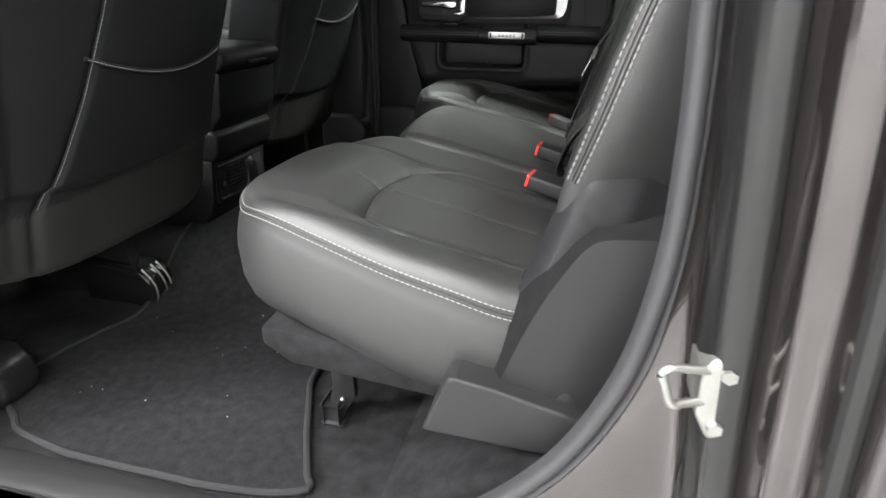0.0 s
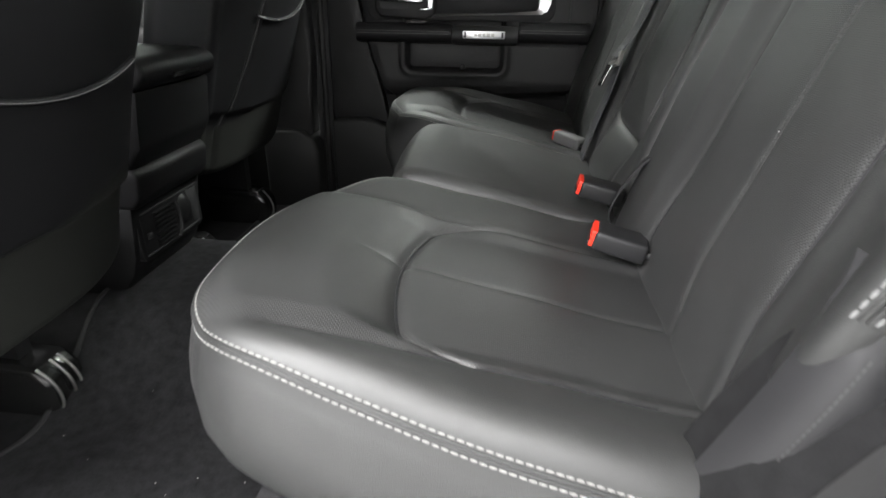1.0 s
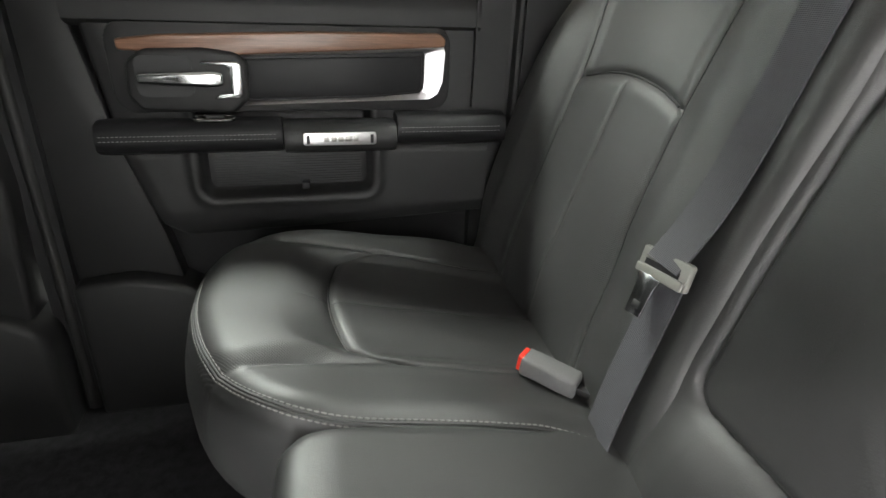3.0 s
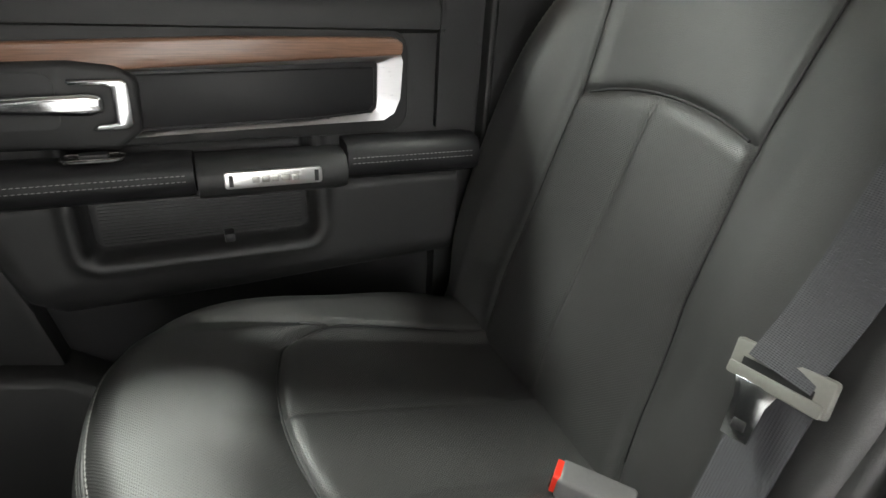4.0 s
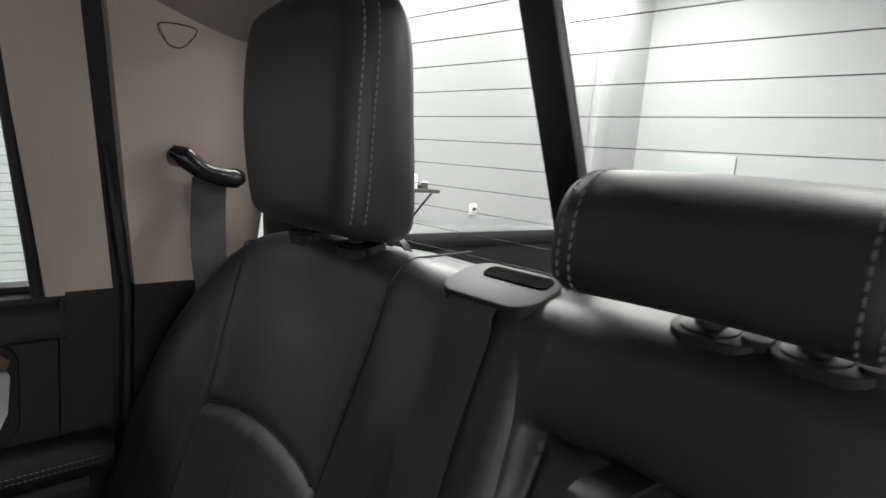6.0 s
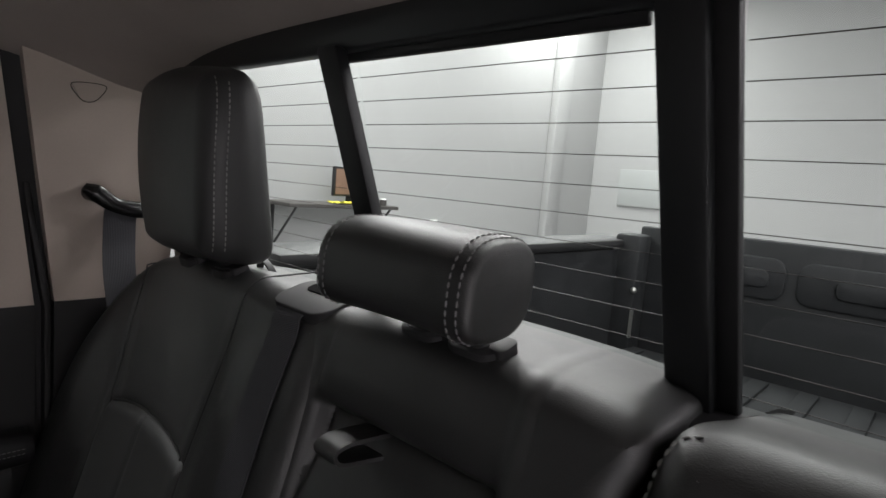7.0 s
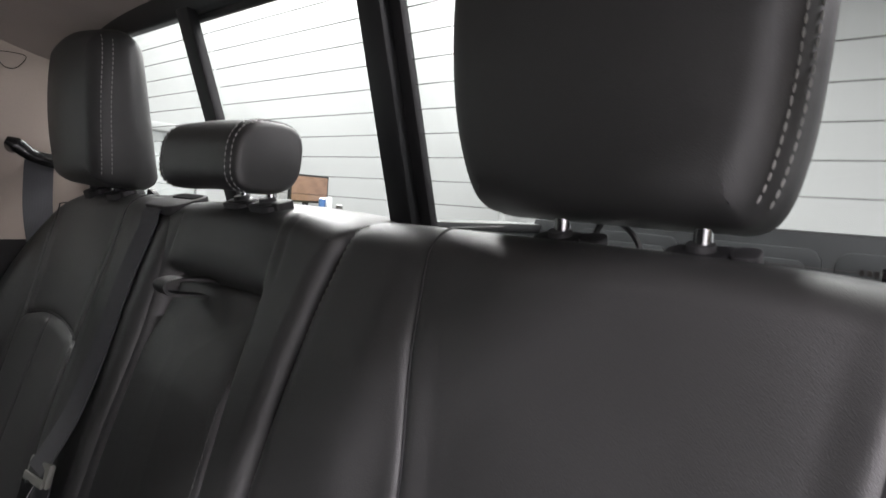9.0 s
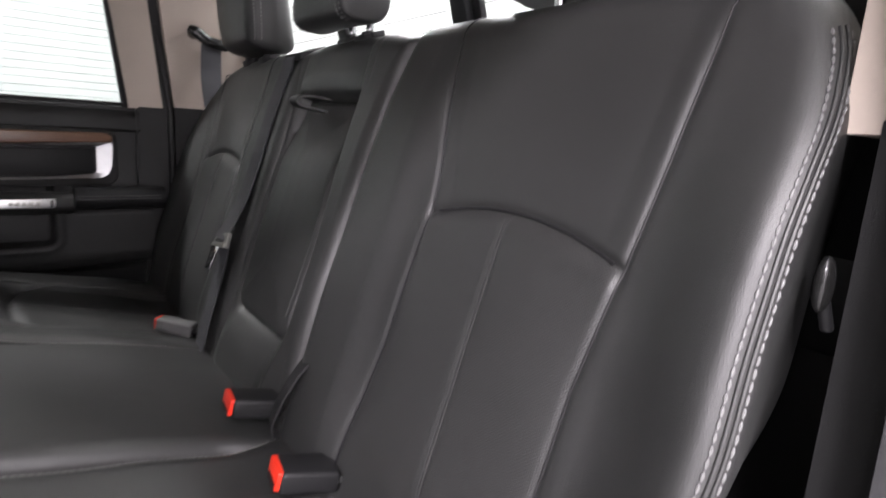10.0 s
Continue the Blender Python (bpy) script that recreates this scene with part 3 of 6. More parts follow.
for s, side in ((1, "passenger"), (-1, "driver")):
    # rear corner pillar: beige above the sill, black below
    x0 = -0.036 if s > 0 else 0.030
    inset, deep = (0.0, 0.03) if s > 0 else (-0.052, 0.082)
    cp = thing("rear_pillar_trim", "rear corner pillar trim, beige above and black below", "pillar trim", "rear pillars", "structure")
    up = [(x0, 0.800), (0.135, 0.800), (0.140, 1.0), (0.098, 1.205), (lean(x0, 1.21) if s > 0 else x0 - 0.02, 1.21), (lean(x0, 1.0) if s > 0 else x0, 1.0)]
    part("upper_trim", side_panel(bmesh.new(), up, s, inset, deep, s < 0), BEIGE, cp, "smooth beige plastic")
    lowp = [(x0 - 0.002, 0.05), (0.22, 0.05), (0.22, 0.808), (x0 - 0.002, 0.808)]
    part("lower_trim", side_panel(bmesh.new(), lowp, s, inset - 0.003 if s > 0 else -0.032, deep + 0.003), PLASTIC, cp, "black grained plastic")
    # corner return beside the rear window
    zz = np.linspace(0.70, 1.235, 14)
    v, f = [], []
    for z in zz:
        bulge = 0.03 * step(np.array(-z), -0.98, -0.90)
        v += [(0.095 + (1.21 - z) * 0.15, s * side_y(z), z), (glass_x(z) - 0.012, s * (0.665 - bulge), z), (glass_x(z) + 0.05, s * (0.665 - bulge), z), (glass_x(z) + 0.06, s * (side_y(z) + 0.04), z)]
    for i in range(len(zz) - 1):
        for k in range(3):
            g = (i * 4 + k, i * 4 + k + 1, i * 4 + k + 5, i * 4 + k + 4)
            f.append(g if s > 0 else g[::-1])
    part_data("corner_return", v, f, FRAME_BLACK, cp, "black plastic beside the rear window")
    # moulded clip cover high on the trim
    if s > 0:
        clip = [(-0.03, 1.150), (0.014, 1.153), (0.008, 1.135), (-0.004, 1.126), (-0.018, 1.129)]
        part("clip_cover", side_panel(bmesh.new(), clip, s, -0.003, 0.004), BEIGE, cp)
        tube("clip_outline", [(x, s * (side_y(z) - 0.003), z) for x, z in spline(clip, 40, closed=True)], 0.0007, PLASTIC_LOW, cp, closed=True, seg=6)

# rear window: frame, dividers, panes and heater lines
window = thing("window_1", "sliding rear cab window in a black frame with heater lines", "window", kind="structure")


def on_glass(y0, y1, z0, z1, d0, d1, bevel=0.0):
    """A block lying in the slanted plane of the rear window; d: depth behind the glass plane."""
    bm = bmesh.new()
    vs = [bm.verts.new((glass_x(z) + d, y, z)) for d in (d0, d1) for z in (z0, z1) for y in (y0, y1)]
    for q in ((0, 1, 3, 2), (4, 6, 7, 5), (0, 4, 5, 1), (2, 3, 7, 6), (0, 2, 6, 4), (1, 5, 7, 3)):
        bm.faces.new([vs[i] for i in q])
    bmesh.ops.recalc_face_normals(bm, faces=bm.faces[:])
    if bevel:
        bmesh.ops.bevel(bm, geom=bm.edges[:], offset=bevel, segments=2, profile=0.5, affect="EDGES", clamp_overlap=True)
    return bm


part("header", on_glass(-0.70, 0.71, 1.176, 1.213, -0.012, 0.006, 0.004), FRAME_BLACK, window)
part("lower_frame", on_glass(-0.74, 0.74, 0.60, 0.865, -0.012, 0.03, 0.006), FRAME_BLACK, window)


def upright(top0, top1, bot0, bot1, d0, d1, bevel):
    """A divider of the rear window that leans sideways: its two edges at the head and at the foot."""
    bm = on_glass(0, 1, 0.85, 1.180, d0, d1)
    for v in bm.verts:
        k = (v.co.z - 0.85) / 0.33
        v.co.y = (bot0 + (top0 - bot0) * k) * (1 - v.co.y) + (bot1 + (top1 - bot1) * k) * v.co.y
    bmesh.ops.bevel(bm, geom=bm.edges[:], offset=bevel, segments=2, profile=0.5, affect="EDGES", clamp_overlap=True)
    return bm


part("window_frame", upright(0.187, 0.221, 0.135, 0.169, -0.024, -0.008, 0.003), FRAME_BLACK, window)
part("window_frame", upright(-0.172, -0.138, -0.193, -0.158, -0.018, 0.008, 0.004), FRAME_BLACK, window)
part("window_frame", upright(-0.187, -0.165, -0.208, -0.187, -0.004, 0.008, 0.002), PLASTIC_DARK, window)
part("inner_header", on_glass(-0.13, 0.215, 1.168, 1.180, -0.002, 0.006, 0.002), PLASTIC_DARK, window)
for y0, y1 in ((0.188, 0.69), (-0.150, 0.186), (-0.69, -0.190)):
    pane = part("pane", on_glass(y0, y1, 0.86, 1.184, 0.003, 0.006), GLASS, window)
    pane.visible_shadow = False
    for i in range(11):
        z = 1.1525 - i * 0.0238
        part("heater_line", on_glass(y0 + 0.002, y1 - 0.002, z, z + 0.0006, 0.0026, 0.0036), WIRE, pane)
# small marks at the glass's lower corner
for k in range(9):
    part("glass_mark", on_glass(-0.575 - k * 0.004, -0.5725 - k * 0.004, 0.913, 0.917, 0.0022, 0.003), WIRE, window)
part("glass_mark", on_glass(-0.633, -0.626, 0.905, 0.913, 0.0022, 0.003), WIRE, window)
structure("wall_rear", boxed(0.24, 0.30, -0.78, 0.78, 0.0, 0.86), PLASTIC_DARK, "black lining behind the rear bench")

# ---------------------------------------------------------------- truck bed behind the window
bed = thing("truck_bed", "black-lined pickup bed with a ribbed tailgate", "truck bed")
part("bed_floor", boxed(0.40, 2.12, -0.76, 0.76, 0.35, 0.40), BEDLINER, bed)
for i in range(9):
    y = -0.64 + i * 0.16
    part("floor_rib", boxed(0.42, 2.08, y - 0.03, y + 0.03, 0.396, 0.412, bevel=0.006), BEDLINER, bed)
for s in (1, -1):
    part("bed_side", boxed(0.40, 2.16, s * 0.755, s * 0.86, 0.20, 0.835), BEDLINER, bed)
    part("rail_cap", boxed(0.36, 2.18, s * 0.735, s * 0.92, 0.835, 0.872, bevel=0.012), PLASTIC, bed, "grey plastic rail cap")
    part("corner_post", boxed(2.02, 2.14, s * 0.66, s * 0.78, 0.36, 0.90, bevel=0.02), BEDLINER, bed)
gate = part("tailgate", boxed(2.14, 2.20, -0.72, 0.72, 0.36, 0.935, bevel=0.012), BEDLINER, bed)
for y0, y1 in ((0.14, 0.60), (-0.36, 0.10), (-0.62, -0.40)):
    part("tailgate_rib", prism(rounded(y0, y1, 0.71, 0.87, 0.05), 2.125, 2.145, bevel=0.008, axis="x"), BEDLINER, gate)
    part("tailgate_rib", prism(rounded(y0 + 0.05, y1 - 0.12, 0.755, 0.825, 0.03), 2.112, 2.13, bevel=0.008, axis="x"), BEDLINER, gate)
bm = bmesh.new()
bmesh.ops.create_uvsphere(bm, u_segments=12, v_segments=8, radius=0.014, matrix=Matrix.Translation((2.015, 0.665, 0.665)))
part("bolt", bm, ZINC, bed, "bright bolt head")
part("latch_strip", boxed(2.010, 2.018, 0.655, 0.668, 0.46, 0.58), ZINC, bed, "bright metal strip")
part("front_panel", boxed(0.34, 0.40, -0.86, 0.86, 0.20, 0.80), BEDLINER, bed)

# ---------------------------------------------------------------- far rear door
fdoor = thing("rear_door", "black rear cab door with walnut strip, chrome trim and armrest", "car door")
DY = 0.748
# moulded card: a swollen lower half with a sunk map pocket, rounded off along its front and lower edges
def card_depth(x, z):
    left = np.interp(z, [0.36, 0.395, 0.43, 0.55, 0.60, 0.80], [-0.600, -0.618, -0.662, -0.700, -0.716, -0.742])
    foot = np.interp(x, [-0.62, -0.40, -0.10], [0.396, 0.402, 0.420])
    y = -0.030 * step(-z, -0.60, -0.545) * step(z, 0.36, 0.46) - 0.006 * step(-z, -0.60, -0.545)
    edge = np.minimum(x - left, z - foot)
    y = y + 0.050 * step(-edge, -0.012, 0.012) + 0.006 * step(-edge, -0.035, 0.0)
    a, b = np.abs(x + 0.4435) - 0.1385 + 0.020, np.abs(z - 0.558) - 0.080 + 0.020
    d = np.hypot(np.maximum(a, 0), np.maximum(b, 0)) + np.minimum(np.maximum(a, b), 0) - 0.020
    y = y + 0.030 * step(-d, -0.002, 0.009) - 0.005 * np.exp(-((d - 0.010) / 0.008) ** 2)
    return DY + y


gx_, gz_ = np.linspace(-0.752, -0.100, 200), np.linspace(0.370, 0.800, 150)
mx, mz = np.meshgrid(gx_, gz_)
my = card_depth(mx, mz)
v = np.stack([mx.ravel(), my.ravel(), mz.ravel()], 1)
rear = v.copy()
rear[:, 1] = np.maximum(rear[:, 1] + 0.008, DY + 0.040)
nn, f = len(gx_), []
for i in range(len(gz_) - 1):
    for k in range(nn - 1):
        a = i * nn + k
        f.append((a, a + 1, a + nn + 1, a + nn))
q = len(v)
panel = part_data("door_panel", np.concatenate([v, rear]), f + [tuple(q + k for k in g[::-1]) for g in f], PLASTIC, fdoor, smooth=60)
part("door_shell", prism([(-0.735, 0.80), (-0.10, 0.80), (-0.112, 0.62), (-0.10, 0.06), (-0.66, 0.06), (-0.655, 0.36), (-0.70, 0.55)], DY + 0.042, DY + 0.07, bevel=0.004), PLASTIC_DARK, fdoor)
# upper shelf rising to the sill
v, f = [], []
prof = [(0.0, 0.742), (-0.010, 0.748), (-0.012, 0.770), (-0.004, 0.790), (0.018, 0.804), (0.05, 0.806)]
for x in (-0.742, -0.118):
    v += [(x, DY + a, z) for a, z in prof]
m = len(prof)
f = [(i, i + m, i + m + 1, i + 1) for i in range(m - 1)]
part_data("sill_pad", v + [(x, y + 0.01, z - 0.005) for x, y, z in v], f + [tuple(2 * m + k for k in q[::-1]) for q in f], PLASTIC, fdoor)
# raised field round the trim
part("trim_field", prism(rounded(-0.695, -0.168, 0.612, 0.748, 0.03), DY - 0.006, DY + 0.01, bevel=0.004), PLASTIC, fdoor)
strip = prism([(-0.676, 0.706), (-0.52, 0.700), (-0.18, 0.716), (-0.178, 0.730), (-0.190, 0.738), (-0.40, 0.737), (-0.62, 0.729), (-0.678, 0.722)], DY - 0.016, DY, bevel=0.004, seg=3)
part("wood_strip", strip, WOOD, fdoor, "brown walnut veneer strip")
# chrome frame: thin lines above and below, a broad end
bm = bmesh.new()
outer = [(-0.515, 0.7015), (-0.182, 0.7165), (-0.179, 0.708), (-0.182, 0.660), (-0.190, 0.641), (-0.205, 0.632), (-0.30, 0.630), (-0.515, 0.624)]
inner = [(-0.515, 0.6975), (-0.216, 0.7085), (-0.2125, 0.704), (-0.213, 0.660), (-0.214, 0.648), (-0.220, 0.641), (-0.30, 0.6345), (-0.515, 0.629)]
for off in (0,):
    lo = [bm.verts.new((x, DY - 0.014, z)) for x, z in outer]
    li = [bm.verts.new((x, DY - 0.010, z)) for x, z in inner]
    bo = [bm.verts.new((x, DY + 0.004, z)) for x, z in outer]
    bi = [bm.verts.new((x, DY + 0.004, z)) for x, z in inner]
    for i in range(len(outer) - 1):
        bm.faces.new((lo[i], lo[i + 1], li[i + 1], li[i]))
        bm.faces.new((lo[i], bo[i], bo[i + 1], lo[i + 1]))
        bm.faces.new((li[i], li[i + 1], bi[i + 1], bi[i]))
bmesh.ops.recalc_face_normals(bm, faces=bm.faces[:])
part("chrome_frame", bm, TRIM, fdoor, "bright chrome trim frame", smooth=60)
part("trim_insert", prism([(-0.515, 0.632), (-0.30, 0.637), (-0.224, 0.643), (-0.217, 0.652), (-0.217, 0.701), (-0.515, 0.694)], DY - 0.009, DY + 0.002, bevel=0.003), SEAT_BACK, fdoor, "padded black insert")
# handle: dark bowl, chrome surround and lever
bowl = part("handle_bowl", prism([(-0.672, 0.640), (-0.655, 0.618), (-0.525, 0.612), (-0.498, 0.632), (-0.494, 0.690), (-0.512, 0.706), (-0.560, 0.712), (-0.640, 0.710), (-0.668, 0.690)], DY - 0.023, DY, bevel=0.008, seg=3), PLASTIC, fdoor, "rounded black handle surround")
part("hollow", prism(rounded(-0.655, -0.575, 0.640, 0.700, 0.012), DY - 0.0245, DY - 0.018), PLASTIC_DARK, bowl)
ring = bmesh.new()
prism([(-0.562, 0.6935), (-0.509, 0.6935), (-0.503, 0.687), (-0.504, 0.644), (-0.510, 0.638), (-0.548, 0.637), (-0.540, 0.6445), (-0.522, 0.646), (-0.521, 0.683), (-0.528, 0.687), (-0.562, 0.688)], DY - 0.031, DY - 0.015, bevel=0.0025, bm=ring)
part("handle_ring", ring, CHROME, bowl, "chrome handle surround")
lever = prism([(-0.652, 0.661), (-0.545, 0.655), (-0.530, 0.659), (-0.530, 0.677), (-0.545, 0.680), (-0.652, 0.676)], DY - 0.039, DY - 0.025, bevel=0.005, seg=3)
part("handle_lever", lever, CHROME, bowl, "chrome release lever")


def rest(x0, x1, y_in, z0, z1, name, parent, stitched=True, label=""):
    """A stretch of armrest: a D-shaped section drawn along x."""
    prof = [(DY + 0.004, z1 - 0.004), (y_in + 0.03, z1), (y_in + 0.010, z1 - 0.004), (y_in + 0.002, z1 - 0.016), (y_in, z1 - 0.028), (y_in + 0.004, z0 + 0.008), (y_in + 0.018, z0), (DY + 0.004, z0 - 0.006)]
    xs = np.linspace(x0, x1, 20)
    v, f = [], []
    m = len(prof)
    for i, x in enumerate(xs):
        e = min(i, len(xs) - 1 - i)
        sh = 0.006 * (1 if e == 0 else 0)
        cy, cz = DY, (z0 + z1) / 2
        for y, z in prof:
            v.append((x, y + (cy - y) * sh * 3, z + (cz - z) * sh * 8))
    for i in range(len(xs) - 1):
        for k in range(m):
            f.append((i * m + k, (i + 1) * m + k, (i + 1) * m + (k + 1) % m, i * m + (k + 1) % m))
    f += [tuple(range(m)), tuple((len(xs) - 1) * m + k for k in range(m))[::-1]]
    ob = part_data(name, v, f, SEAT_BACK if stitched else PLASTIC, parent, label, smooth=50)
    if stitched:
        for dz in (0.020, 0.027):
            stitches("stitching", [[(x, y_in + (0.0003 if dz > 0.02 else 0.0012), z1 - dz) for x in np.linspace(x0 + 0.006, x1 - 0.006, 50)]], ob, pitch=0.006, length=0.0042, r=0.0006, material=DARK_THREAD)
    return ob


rest(-0.722, -0.450, 0.695, 0.554, 0.606, "armrest_pad", fdoor, label="stitched black armrest")
rest(-0.264, -0.074, 0.695, 0.560, 0.613, "armrest_pad", fdoor, label="stitched black armrest")
bridge = rest(-0.447, -0.267, 0.685, 0.553, 0.602, "pull_handle", fdoor, stitched=False, label="plain black pull handle")
plate = part("badge", prism(rounded(-0.418, -0.302, 0.570, 0.590, 0.004), 0.6815, 0.687, bevel=0.0015), SATIN, bridge, "silver nameplate with raised bars")
for x0, x1, dark in ((-0.386, -0.378, 1), (-0.375, -0.366, 1), (-0.363, -0.355, 1), (-0.352, -0.342, 1), (-0.339, -0.331, 1)):
    part("raised_bar", boxed(x0, x1, 0.6802, 0.6818, 0.576, 0.584, bevel=0.0006), ZINC, plate)
for x in (-0.413, -0.3115):
    part("end_mark", boxed(x, x + 0.005, 0.6803, 0.6818, 0.573, 0.587), PLASTIC_DARK, plate)
# Dark block stands for the shaded recess behind the pull handle.
part("grip_shade", boxed(-0.440, -0.275, 0.716, DY - 0.004, 0.575, 0.600, bevel=0.006), PLASTIC_DARK, fdoor)
part("card_seam", boxed(-0.1268, -0.1236, DY - 0.0130, DY + 0.004, 0.618, 0.797), PLASTIC_DARK, fdoor)
sw = part("window_switch", prism(rounded(-0.583, -0.520, 0.702, 0.726, 0.008), 0.6055, 0.6095, bevel=0.001, axis="z"), GLOSS_BLACK, fdoor, "window switch in a chrome rim")
tube("switch_rim", [(x, y, 0.6098) for x, y in rounded(-0.583, -0.520, 0.702, 0.726, 0.008)], 0.0012, CHROME, sw, closed=True, seg=6)
part("switch_key", prism(rounded(-0.565, -0.535, 0.707, 0.721, 0.004), 0.609, 0.614, bevel=0.002, axis="z"), PLASTIC, sw)
# ribbed back of the map pocket
pocket = part("map_pocket", prism(rounded(-0.572, -0.314, 0.488, 0.552, 0.012), DY - 0.010, DY - 0.0045, bevel=0.001), PLASTIC_DARK, fdoor, "ribbed back of the map pocket")
for i in range(13):
    part("rib", boxed(-0.564, -0.322, DY - 0.0115, DY - 0.009, 0.491 + i * 0.0044, 0.4931 + i * 0.0044), PLASTIC_DARK, pocket)
part("pocket_hook", boxed(-0.425, -0.412, DY - 0.030, DY - 0.008, 0.484, 0.496, bevel=0.002), PLASTIC_DARK, pocket)
# beige frame of the door beside the window, seals and pane
xa, xb = -0.138, -0.062
up = [(xa, 0.799), (xb, 0.799), (lean(xb, 1.0), 1.0), (lean(xb, 1.20), 1.20), (lean(xa, 1.20) - 0.01, 1.20), (lean(xa, 1.0) - 0.004, 1.0)]
part("window_surround", side_panel(bmesh.new(), up, 1, 0.004, 0.03), BEIGE, fdoor, "beige door frame trim")
low = [(-0.112, 0.10), (-0.060, 0.10), (xb, 0.804), (-0.118, 0.804)]
part("edge_trim", side_panel(bmesh.new(), low, 1, 0.001, 0.03), PLASTIC, fdoor)
seal = [(lean(xa, z) - 0.008, side_y(z) + 0.010, z) for z in np.linspace(0.80, 1.20, 12)]
tube("window_seal", seal, 0.007, RUBBER, fdoor)
part("window_top", side_panel(bmesh.new(), [(-0.80, 1.175), (-0.14, 1.175), (-0.14, 1.22), (-0.80, 1.22)], 1, 0.002, 0.03), BEIGE, fdoor)
part("sill_seal", boxed(-0.76, -0.14, 0.768, 0.80, 0.795, 0.812, bevel=0.004), RUBBER, fdoor)
pane = part("pane", side_panel(bmesh.new(), [(-0.80, 0.78), (-0.12, 0.78), (-0.16, 1.22), (-0.80, 1.22)], 1, 0.028, 0.004), GLASS, fdoor)
pane.visible_shadow = False
# dark gap and rubber between door and pillar
structure("seal_gap", side_panel(bmesh.new(), [(-0.066, 0.06), (-0.032, 0.06), (-0.032, 0.80), (lean(-0.032, 1.22), 1.22), (lean(-0.066, 1.22), 1.22), (-0.066, 0.80)], 1, 0.022, 0.03), PLASTIC_DARK, "dark gap beside the closed door", "gap")
structure("door_seal", prism([(-0.053, 0.06), (-0.043, 0.06), (-0.043, 0.80), (lean(-0.043, 1.0), 1.0), (lean(-0.053, 1.0), 1.0), (-0.053, 0.80)], 0.735, 0.775, bevel=0.003), RUBBER, "black rubber door seal", "seal")

# ---------------------------------------------------------------- middle pillars, front doors, front wall
for s in (1, -1):
    if s < 0:
        continue
    bp = thing("middle_pillar", "dark plastic trim of the middle door pillar", "pillar", kind="structure")
    part("pillar_cover", prism([(-0.99, 0.28), (-0.868, 0.28), (-0.853, 0.50), (-0.862, 0.80), (-0.92, 1.2), (-1.03, 1.2), (-1.00, 0.60)], 0.69, 0.78, bevel=0.012, seg=3), PLASTIC, bp)
    part("pillar_foot", prism([(-1.02, 0.05), (-0.850, 0.05), (-0.846, 0.24), (-0.862, 0.275), (-0.90, 0.30), (-1.02, 0.30)], 0.665, 0.79, bevel=0.015, seg=3), PLASTIC, bp)
    part("seal_strip", prism([(-0.862, 0.05), (-0.815, 0.05), (-0.812, 0.80), (-0.87, 1.2), (-0.91, 1.2), (-0.858, 0.80)], 0.735, 0.80), PLASTIC_DARK, bp)
    tube("door_seal", [(-0.836, 0.738, 0.06), (-0.834, 0.738, 0.40), (-0.832, 0.735, 0.80), (-0.88, 0.70, 1.2)], 0.010, RUBBER, bp)
    part("jamb_cover", prism([(-0.818, 0.30), (-0.64, 0.30), (-0.66, 0.40), (-0.705, 0.56), (-0.75, 0.80), (-0.815, 0.80)], 0.752, 0.80, bevel=0.006), PLASTIC, bp)
    part("kick_panel", prism([(-0.818, 0.05), (-0.50, 0.05), (-0.50, 0.20), (-0.62, 0.30), (-0.64, 0.315), (-0.72, 0.335), (-0.816, 0.325)], 0.715, 0.80, bevel=0.018, seg=4), PLASTIC, bp)
frontdoor = thing("front_door", "grey front cab door seen past the seats", "car door")
part("door_panel", boxed(-2.1, -1.03, 0.76, 0.82, 0.05, 0.80, bevel=0.01), PLASTIC_LOW, frontdoor)
part("armrest", boxed(-1.9, -1.10, 0.68, 0.762, 0.50, 0.58, bevel=0.02, seg=3), PLASTIC, frontdoor)
fp = part("pane", boxed(-2.0, -1.04, 0.765, 0.770, 0.79, 1.24), GLASS, frontdoor)
fp.visible_shadow = False
# near side: middle pillar and front door, closed
np_ = thing("middle_pillar", "dark plastic trim of the near middle pillar", "pillar", kind="structure")
part("pillar_cover", prism([(-1.12, 0.0), (-0.98, 0.0), (-0.97, 0.50), (-0.985, 0.80), (-1.06, 1.25), (-1.16, 1.25), (-1.11, 0.80)], -0.80, -0.72, bevel=0.012, seg=3), PLASTIC, np_)
neardoor = thing("front_door", "closed near front cab door", "car door")
part("door_panel", boxed(-2.1, -1.10, -0.84, -0.76, 0.0, 0.80, bevel=0.01), PLASTIC, neardoor)
part("outer_skin", boxed(-2.1, -1.10, -0.90, -0.842, -0.10, 0.80, bevel=0.01), PAINT, neardoor)
nq = part("pane", boxed(-2.0, -1.10, -0.770, -0.765, 0.79, 1.24), GLASS, neardoor)
nq.visible_shadow = False
structure("dashboard", prism([(-2.3, 0.05), (-1.95, 0.05), (-1.75, 0.45), (-1.72, 0.70), (-1.80, 0.78), (-2.3, 0.80)], -0.76, 0.76, bevel=0.03, seg=3), PLASTIC, "plain black dashboard ahead of the front seats", "dashboard")

# ---------------------------------------------------------------- near door opening
jamb = thing("door_opening", "dark metallic painted door opening with rubber seal", "door opening", kind="structure")
edge = spline([(-1.15, 0.0), (-0.80, -0.01), (-0.40, 0.02), (-0.22, 0.115), (-0.102, 0.228), (-0.038, 0.352), (-0.014, 0.478), (-0.014, 0.60), (-0.022, 0.72), (-0.024, 0.88), (-0.045, 1.08), (-0.085, 1.24)], 140)


